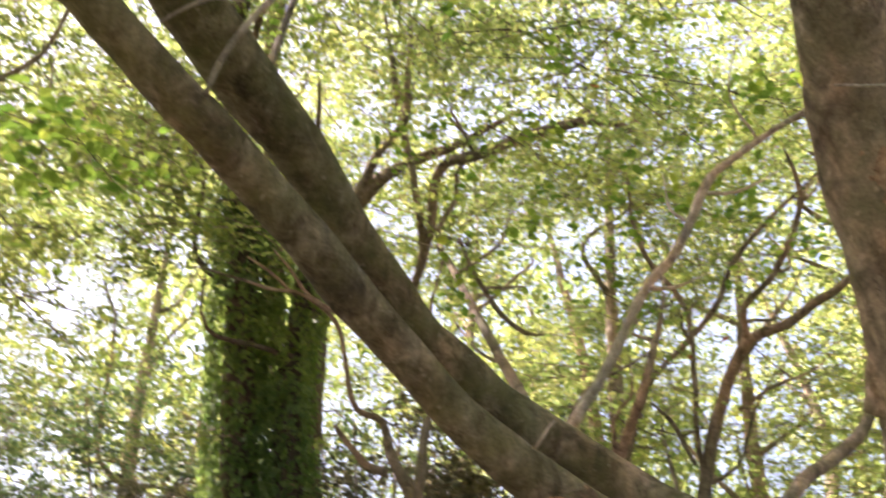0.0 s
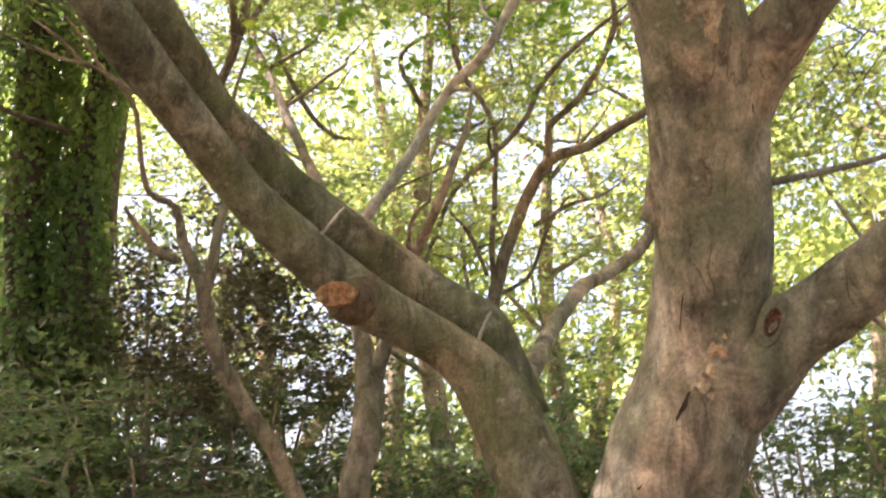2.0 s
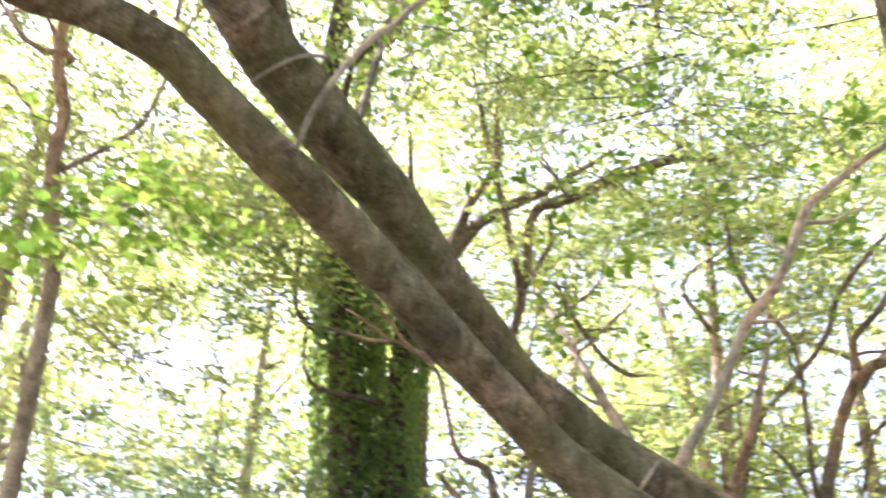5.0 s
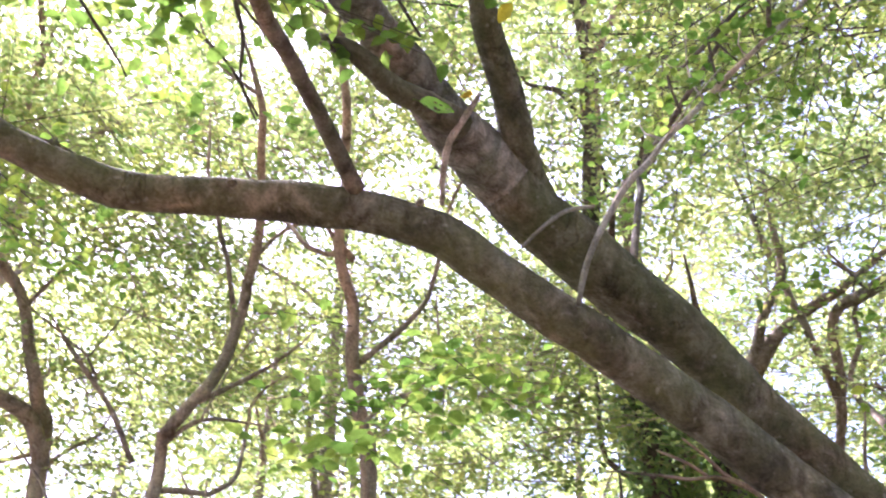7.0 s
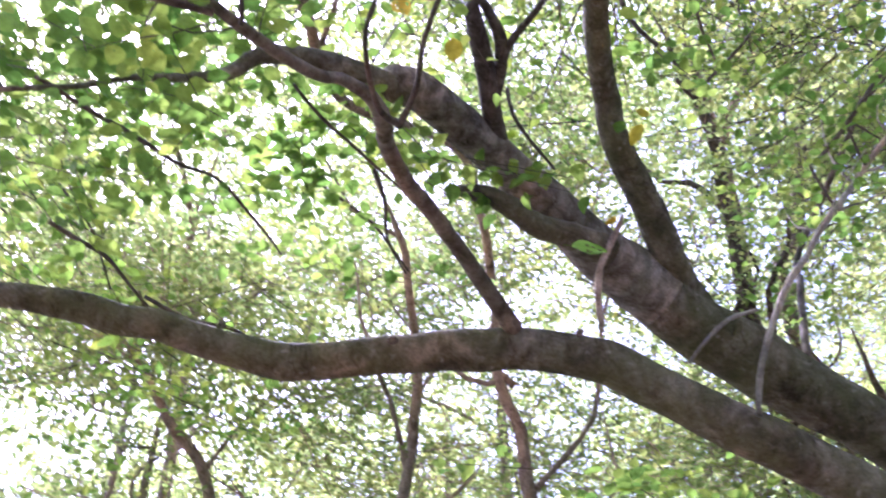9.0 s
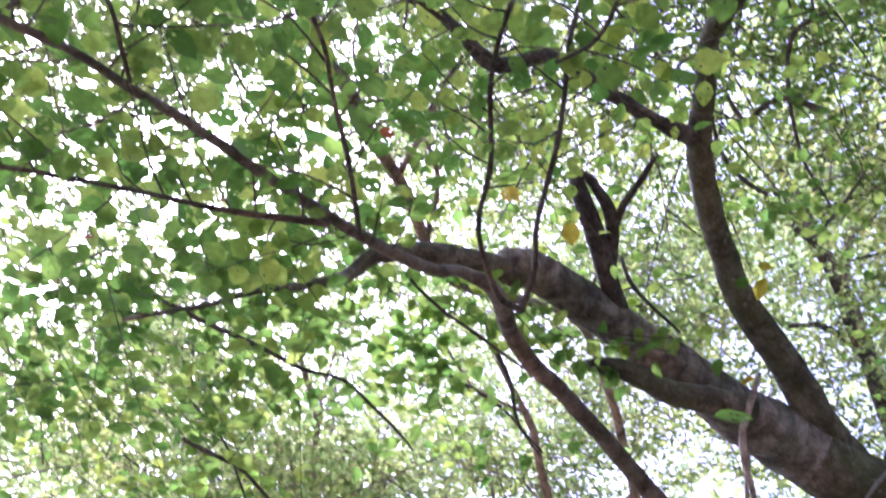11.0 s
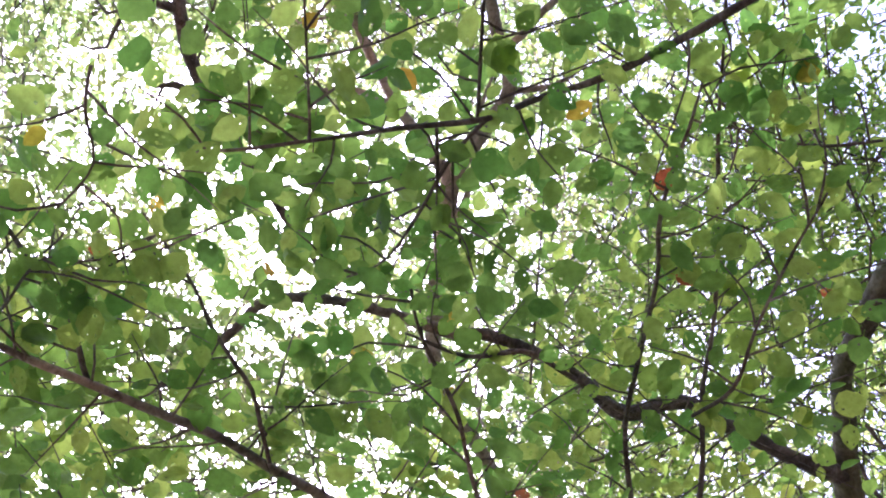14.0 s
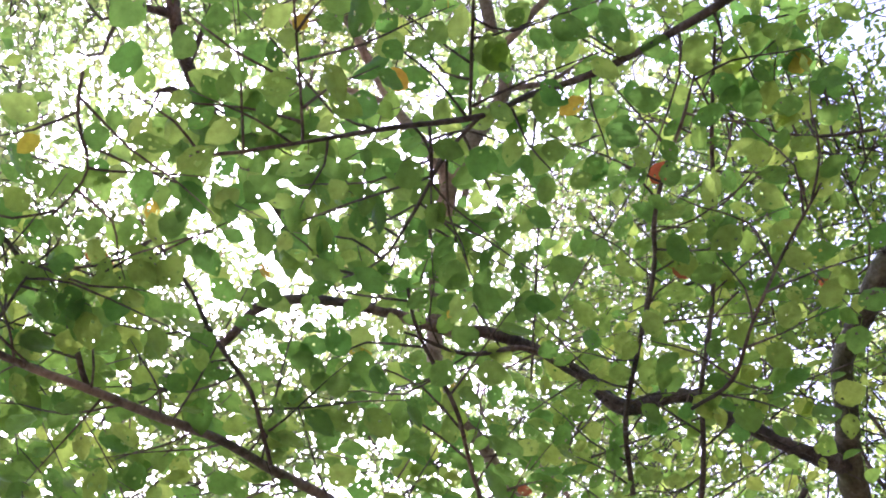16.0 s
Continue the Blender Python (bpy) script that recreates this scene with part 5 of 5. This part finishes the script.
# stems left of the long limb
wood_tree((-5.2, 4.3), [down([(-5.14, 4.97, 5.01, 0.057), (-5.08, 4.75, 5.40, 0.050), (-5.04, 4.52, 5.71, 0.042), (-5.00, 4.33, 5.97, 0.039), (-5.01, 4.09, 6.09, 0.038), (-4.98, 3.85, 6.25, 0.032), (-4.97, 3.70, 6.38, 0.026), (-5.02, 3.33, 6.60, 0.017)]),
                        [(-5.14, 4.97, 5.03, 0.058), (-5.13, 4.80, 5.27, 0.058), (-5.22, 4.54, 5.35, 0.054), (-5.31, 4.31, 5.39, 0.048), (-5.47, 4.06, 5.45, 0.042), (-5.8, 3.7, 5.6, 0.03)],
                        [(-4.84, 3.93, 6.97, 0.016), (-4.75, 3.73, 7.20, 0.020), (-4.57, 3.58, 7.44, 0.024), (-4.44, 3.32, 7.69, 0.022), (-4.30, 3.01, 7.95, 0.016)]],
          [(-5.0, 4.6, 9.0, 2.0, 2.0, 1.8, 360), (-5.4, 4.0, 6.4, 1.6, 1.4, 1.2, 170, -0.2), (-6.0, 2.0, 8.0, 2.0, 1.8, 1.8, 260)])
wood_tree((-3.9, 4.6), [down([(-3.81, 4.57, 4.51, 0.039), (-3.73, 4.50, 4.71, 0.039), (-3.45, 4.51, 5.00, 0.037), (-3.27, 4.43, 5.28, 0.034), (-3.12, 4.30, 5.56, 0.032), (-2.99, 4.16, 5.80, 0.029), (-2.89, 3.96, 6.06, 0.025), (-2.78, 3.73, 6.32, 0.022), (-2.74, 3.41, 6.58, 0.015)]),
                        [(-3.91, 4.46, 4.53, 0.019), (-3.96, 4.24, 4.80, 0.016), (-4.04, 3.98, 5.02, 0.015), (-4.09, 3.77, 5.19, 0.011)],
                        [(-3.77, 4.52, 4.63, 0.015), (-3.56, 4.59, 4.79, 0.013), (-3.23, 4.93, 4.83, 0.010)]],
          [(-4.0, 5.2, 7.6, 1.7, 1.7, 1.5, 330), (-3.0, 4.8, 9.2, 1.6, 1.6, 1.3, 240)])
leaning = [(-2.66, 5.00, 4.39, 0.048), (-2.64, 4.87, 4.64, 0.045), (-2.62, 4.70, 4.92, 0.042), (-2.54, 4.51, 5.24, 0.036), (-2.52, 4.30, 5.50, 0.033), (-2.39, 4.10, 5.86, 0.028), (-2.24, 3.78, 6.30, 0.026), (-2.20, 3.47, 6.55, 0.024), (-2.48, 2.78, 6.51, 0.028), (-2.27, 2.22, 6.55, 0.033), (-2.11, 1.84, 6.43, 0.034), (-1.92, 1.46, 6.31, 0.035), (-1.84, 1.21, 6.22, 0.036), (-1.69, 1.03, 6.33, 0.039), (-1.46, 0.86, 6.45, 0.042), (-1.25, 0.73, 6.53, 0.044), (-1.08, 0.62, 6.59, 0.047), (-0.91, 0.60, 6.63, 0.044), (-0.77, 0.61, 6.76, 0.037), (-0.63, 0.58, 6.78, 0.034), (-0.48, 0.37, 6.92, 0.032), (-0.36, 0.21, 7.05, 0.027), (-0.19, 0.01, 7.17, 0.016)]
wood_tree((-3.0, 5.4), [down(leaning),
                        [(-1.09, 0.61, 6.59, 0.034), (-1.06, 0.47, 6.62, 0.031), (-1.04, 0.27, 6.75, 0.026), (-0.95, 0.00, 6.88, 0.024), (-0.88, -0.17, 7.00, 0.024), (-0.79, -0.37, 7.11, 0.018)],
                        [(-1.04, 0.19, 6.75, 0.016), (-1.11, 0.01, 6.75, 0.014), (-1.30, -0.17, 6.71, 0.014), (-1.38, -0.36, 6.68, 0.010)],
                        [(-0.63, 0.60, 6.78, 0.016), (-0.49, 0.72, 6.77, 0.013), (-0.26, 0.79, 6.78, 0.010)],
                        [(-2.46, 4.37, 5.45, 0.023), (-2.53, 4.23, 5.57, 0.016), (-2.56, 4.13, 5.65, 0.013)]],
          [(-2.6, 5.6, 6.2, 1.6, 1.4, 1.3, 190), (-2.7, 6.2, 6.7, 1.0, 0.9, 0.7, 130, -0.2), (-3.1, 5.6, 7.1, 0.8, 0.8, 0.6, 70, -0.2), (-2.2, 5.0, 8.2, 1.6, 1.5, 1.4, 140),
           (-0.2, 0.6, 8.4, 2.2, 2.2, 0.9, 65), (0.8, -0.6, 8.8, 2.0, 2.0, 0.9, 150), (0.6, 2.2, 8.6, 2.0, 1.8, 0.9, 90), (1.7, 1.5, 8.4, 1.6, 1.5, 0.8, 200), (-1.8, 1.4, 8.8, 2.2, 2.0, 0.8, 140), (-2.7, 2.4, 9.0, 1.8, 1.6, 0.8, 120), (-2.7, -0.8, 8.6, 0.9, 0.9, 0.6, 70, -0.3), (-2.5, -1.6, 8.5, 0.9, 0.8, 0.6, 60, -0.3), (-3.2, 0.2, 8.2, 0.8, 0.8, 0.5, 70, -0.3), (-2.4, 0.3, 8.0, 0.8, 0.8, 0.5, 60, -0.3), (-0.7, 3.2, 8.2, 1.6, 1.4, 0.8, 90)], label="tall leaning tree whose top arches over the path", gap=0.05, clump=0.6, size=0.055, full=3.2)
# tall tree arching overhead from behind the path
over = [(1.58, -3.36, 8.37, 0.054), (0.01, -2.05, 7.68, 0.046), (-0.85, -1.28, 7.09, 0.039), (-1.35, -0.78, 6.76, 0.031), (-1.48, -0.61, 6.74, 0.034), (-1.57, -0.44, 6.72, 0.031), (-1.66, -0.22, 6.70, 0.029), (-1.71, 0.02, 6.68, 0.024), (-1.84, 0.31, 6.72, 0.019), (-1.93, 0.59, 6.76, 0.013)]
wood_tree(over[0][:2], [down(over),
                        [(-1.58, -0.51, 6.71, 0.021), (-1.61, -0.61, 6.70, 0.018), (-1.67, -0.67, 6.67, 0.012)],
                        [(-1.46, -0.63, 6.74, 0.012), (-1.30, -0.67, 6.78, 0.009), (-1.15, -0.72, 6.81, 0.006)],
                        [(-1.34, -0.80, 6.76, 0.018), (-1.39, -0.94, 6.72, 0.017), (-1.46, -1.09, 6.68, 0.013)]],
          [(-1.2, -1.0, 8.4, 2.2, 2.0, 0.9, 150), (-2.4, 0.4, 8.6, 2.0, 2.0, 0.9, 330), (-1.5, -2.8, 8.6, 1.9, 1.7, 0.9, 320), (-2.8, -1.6, 8.0, 1.4, 1.4, 0.8, 150), (-3.6, -1.0, 8.4, 2.0, 1.8, 1.0, 170), (-4.6, 1.2, 8.0, 1.8, 1.8, 1.4, 110), (-4.0, 2.8, 8.6, 1.6, 1.6, 1.2, 220), (-4.0, 0.6, 6.8, 0.9, 0.9, 0.7, 30), (-4.6, 1.3, 7.0, 0.8, 0.8, 0.7, 60)], BARK_DARK, "tall tree arching overhead with thin pale-green leaves", (2, 1.0, 0.02), gap=0.05, clump=0.6, size=0.055, full=3.2)
wood_tree((-7.0, 5.2), [[(-7.0, 5.2, -0.1, 0.13), (-6.8, 5.1, 2.5, 0.10), (-6.4, 4.9, 5.0, 0.07), (-5.8, 4.6, 7.2, 0.03)]],
          [(-5.6, 4.7, 6.3, 1.7, 1.4, 1.2, 140), (-4.6, 6.2, 6.0, 1.3, 1.2, 1.1, 90), (-6.0, 3.2, 6.6, 1.3, 1.2, 1.0, 110, -0.2)], size=0.07, gap=0.05)
# dense fine-leaved tree to the right overhead
dense = tagged(empty("tree", (5.2, 3.4, 0)), "dense fine-twigged tree with drooping shoots", "tree", "woodland trees")
limb("trunk", dense, [(5.2, 3.4, -0.1, 0.2), (5.1, 3.4, 3.0, 0.16), (4.6, 3.3, 6.0, 0.12), (3.6, 3.0, 8.2, 0.07), (2.0, 2.6, 9.2, 0.03)], BARK_DARK, 12, 0.08, 0.1, 0.02)
crown(dense, [(1.3, 1.0, 6.2, 0.9, 0.8, 0.7, 170), (1.2, 1.9, 6.3, 1.0, 1.3, 0.9, 230), (1.0, 3.2, 6.0, 1.1, 1.0, 0.9, 90), (0.55, 2.5, 6.8, 0.5, 0.5, 0.6, 100), (0.05, 3.0, 6.7, 0.45, 0.45, 0.5, 30), (0.25, 1.6, 7.6, 0.7, 0.6, 0.5, 80), (-0.1, 2.1, 6.4, 0.5, 0.6, 0.5, 60), (-0.85, 2.5, 6.5, 0.62, 0.55, 0.4, 80, -0.25), (-0.5, 2.5, 6.8, 0.55, 0.5, 0.4, 40, -0.25), (-1.1, 2.6, 7.3, 0.7, 0.5, 0.4, 35, -0.25)], 0.045, LEAF_CANOPY, BARK_DARK, 18, "small dark-green leaves on drooping shoots", spray=0.6)

for k, (x, y, z, r) in enumerate([(-0.05, 1.64, 6.00, 0.011), (-0.03, 1.88, 6.11, 0.012), (0.13, 1.99, 6.28, 0.014), (0.10, 2.17, 6.19, 0.014), (0.27, 2.28, 6.35, 0.015), (-0.29, 1.84, 6.23, 0.011), (-0.18, 2.30, 6.35, 0.013), (-0.02, 2.62, 6.40, 0.016), (-0.50, 2.47, 6.46, 0.011), (-0.33, 2.79, 6.41, 0.012), (-0.28, 1.76, 6.59, 0.010), (-0.24, 3.01, 6.39, 0.013)]):
    a = rng.uniform(0, 2 * math.pi)
    o = np.array([math.cos(a), math.sin(a), 0]) * 0.3
    r = r * 0.5
    q = np.array([x, y, z])
    ob, line = limb("drooping_shoot", dense, [(*(q - o + [0, 0, 0.7]), r), (*(q - o * 0.6 + [0, 0, 0.6]), r * 0.9), (*(q + [0, 0, 0.3]), r * 0.75), (*(q + o * 0.5 - [0, 0, 0.2]), r * 0.55), (*(q + o * 0.7 - [0, 0, 0.8]), 0.0025)], BARK_DARK, 6, 0.1, 0.05, 0.02)
    m = 7
    org = np.array([along(line, u)[0][:3] for u in np.linspace(0.3, 0.98, m)])
    sprays(dense, org, rng.normal(size=(m, 3)) * [1, 1, 0.3] + [0, 0, -0.5], rng.uniform(0.2, 0.4, m), 11, 0.042, LEAF_CANOPY, BARK_DARK, "foliage", tilt=0.5, twig_r=0.002)

# ---- surrounding woodland ----
def tree_behind(at, blobs):
    x, y = at
    top = blobs[0][2] + blobs[0][5] * 0.8
    stem = [(x, y, -0.1, 0.15), (x + 0.1, y, 2.5, 0.12), (x - 0.15, y + 0.1, 5.0, 0.08), (x + 0.1, y, top, 0.02)]
    wood_tree(at, [stem], blobs, side=(7, 2.0, 0.035), size=0.075, leaves=16)


tree_behind((5.6, 7.6), [(5.6, 7.6, 6.4, 2.2, 2.0, 2.6, 520), (4.6, 6.8, 3.8, 1.4, 1.2, 1.2, 150)])
tree_behind((3.4, 11.0), [(3.4, 11.0, 7.0, 2.6, 2.0, 3.0, 520)])
tree_behind((0.4, 12.0), [(0.4, 12.0, 6.6, 2.6, 2.0, 3.2, 520)])
tree_behind((-3.2, 11.2), [(-3.2, 11.2, 6.4, 2.6, 2.0, 3.4, 560)])
tree_behind((-5.8, 8.6), [(-5.8, 8.6, 7.0, 2.4, 2.2, 3.4, 560)])
tree_behind((-8.2, 6.0), [(-8.2, 6.0, 8.0, 2.4, 2.2, 3.6, 520)])
tree_behind((-8.6, 2.4), [(-8.6, 2.4, 8.4, 2.4, 2.2, 3.4, 420)])
tree_behind((-6.4, 11.6), [(-6.4, 11.6, 8.0, 2.6, 2.2, 3.6, 520)])
tree_behind((1.8, 9.8), [(1.8, 10.2, 8.2, 2.2, 1.6, 2.4, 420)])
tree_behind((-6.6, 5.4), [(-6.4, 5.4, 10.5, 2.2, 2.2, 1.8, 360)])
tree_behind((-4.4, 7.6), [(-4.2, 7.4, 10.6, 2.2, 2.0, 1.8, 360)])
tree_behind((6.4, 8.6), [(5.2, 7.4, 9.6, 2.4, 2.2, 1.9, 430), (7.4, 6.6, 9.0, 2.0, 2.0, 2.2, 330)])
tree_behind((4.4, 9.4), [(3.9, 8.6, 9.4, 1.9, 1.7, 1.6, 300)])
tree_behind((7.8, 4.6), [(7.8, 4.6, 6.4, 2.2, 2.2, 3.0, 360)])


def shrub(at, r, high, count, label="dense evergreen shrub with glossy dark leaves", leaf=None, mid=0.55):
    """A multi-stemmed shrub, leafy to the ground."""
    t = tagged(empty("shrub", (*at, 0)), label, "shrub", "understorey shrubs")
    for k in range(6):
        a = 2 * math.pi * k / 6 + rng.uniform(-0.4, 0.4)
        e = np.array([at[0] + math.cos(a) * r * 0.6, at[1] + math.sin(a) * r * 0.6, high * rng.uniform(0.7, 0.95)])
        limb("stem", t, [(*at, -0.05, 0.03), (at[0] + math.cos(a) * r * 0.2, at[1] + math.sin(a) * r * 0.2, high * 0.4, 0.022), (*e, 0.008)], BARK_FAR, 6, 0.05, 0.12, 0.03)
    crown(t, [(*at, high * mid, r, r, high * (1.02 - mid), count)], 0.066, leaf or LEAF_SHRUB, BARK_FAR, 16, "glossy dark leaves", 0.9, -0.08, 0.9, 0.4, full=2.0)
    return t


for x, y, r, h, n in ((2.0, 8.6, 1.3, 3.6, 330), (4.6, 8.4, 1.5, 3.4, 330), (0.2, 8.6, 1.4, 3.2, 300), (-1.6, 9.2, 1.4, 3.6, 300), (3.6, 6.2, 0.9, 2.9, 150), (-0.3, 7.0, 0.9, 2.6, 150), (-2.8, 8.2, 1.3, 3.6, 260), (6.6, 6.6, 1.4, 3.2, 220),
                      (-2.6, 9.8, 1.5, 5.6, 520), (-4.2, 8.2, 1.4, 5.2, 440), (-1.2, 10.6, 1.5, 5.4, 480), (-5.4, 6.6, 1.2, 4.4, 260), (-2.3, 7.4, 0.9, 3.4, 200), (-0.6, 9.6, 1.2, 4.0, 300), (0.6, 9.9, 1.2, 4.0, 280)):
    shrub((x, y), r, h, n)
for x, y, r, h, n in ((-2.1, 8.9, 0.8, 4.4, 150), (-0.5, 8.3, 0.8, 4.9, 300), (0.15, 8.8, 0.8, 4.0, 200)):
    shrub((x, y), r, h, n, "twiggy shrub with dull purplish-brown leaves", LEAF_DULL, 0.70)
for x, y, r, h, n in ((3.0, 7.4, 0.9, 3.0, 260), (5.0, 6.9, 1.2, 3.3, 240), (4.4, 7.8, 1.0, 3.6, 200), (6.0, 7.4, 1.0, 3.8, 200), (2.2, 8.0, 0.8, 3.3, 220), (-1.15, 6.7, 0.75, 2.8, 240)):
    shrub((x, y), r, h, n)


def far_woods():
    """The wood goes on behind: a deep belt of foliage, broken by gaps to the sky. Its part behind the camera is unseen,
    added to shade the trunk.
    """
    n, per = 33000, 22
    a = rng.uniform(radians(-62), radians(298), n)
    # The unseen stretch behind the camera stands nearer, to hold back skylight.
    d = rng.uniform(13, 20, n) - 3.5 * (np.abs(a - radians(208)) < radians(88))
    z = rng.uniform(0, 1, n) ** 0.85 * (10.0 + 8.5 * np.clip(a - 0.15, 0, 0.9) * (a < radians(300)) + 3.5 * np.array([noise.noise(Vector((k * 2.2, 0, 0))) for k in a]))
    p = np.stack([-np.sin(a) * d, np.cos(a) * d, z], 1)
    # Fewer fronds are kept behind the camera, to let some skylight onto the limbs.
    keep = np.array([1.3 * noise.noise(Vector((b * 7, q[2] * 0.5, e * 0.08))) + 0.5 * noise.noise(Vector((b * 26, q[2] * 2.0, e * 0.3))) > 0.06 + 0.22 * max(0.0, 1 - abs(b - radians(190)) / radians(75)) for b, e, q in zip(a, d, p)])
    p = p[keep]
    # each frond is a thin, slightly drooping layer of leaves
    off = rng.normal(size=(len(p), per, 3)) * np.array([0.36, 0.36, 0.05])
    slope = rng.normal(size=(len(p), 1, 2)) * 0.25
    off[:, :, 2] += (off[:, :, :2] * slope).sum(2) - 0.25 * (off[:, :, :2] ** 2).sum(2)
    p = (p[:, None] + off).reshape(-1, 3)
    t = tagged(empty("woodland", (0, 17, 0)), "dense sunlit woodland foliage in the distance, its unseen back part added to block skylight", "woodland", kind="stuff")
    leaf_mesh_many("foliage", p, rng.normal(size=p.shape), rng.normal(size=p.shape) * 0.6 + [0, 0, 1.0], rng.uniform(0.10, 0.19, len(p)), 0.6, 0.1, LEAF_WOOD_SUNLIT, t)
    for k in range(44):
        b = radians(-60 + 350 * (k + rng.uniform(0.2, 0.8)) / 44)
        r = rng.uniform(12.5, 18)
        x, y = -math.sin(b) * r, math.cos(b) * r
        limb("trunk", t, [(x, y, -0.1, 0.16), (x + rng.normal() * 0.2, y, 3.0, 0.12), (x + rng.normal() * 0.5, y, 6.0, 0.08), (x + rng.normal() * 0.8, y, 9.0, 0.03)], BARK_FAR, 8, 0.08, 0.25, 0.03)


far_woods()
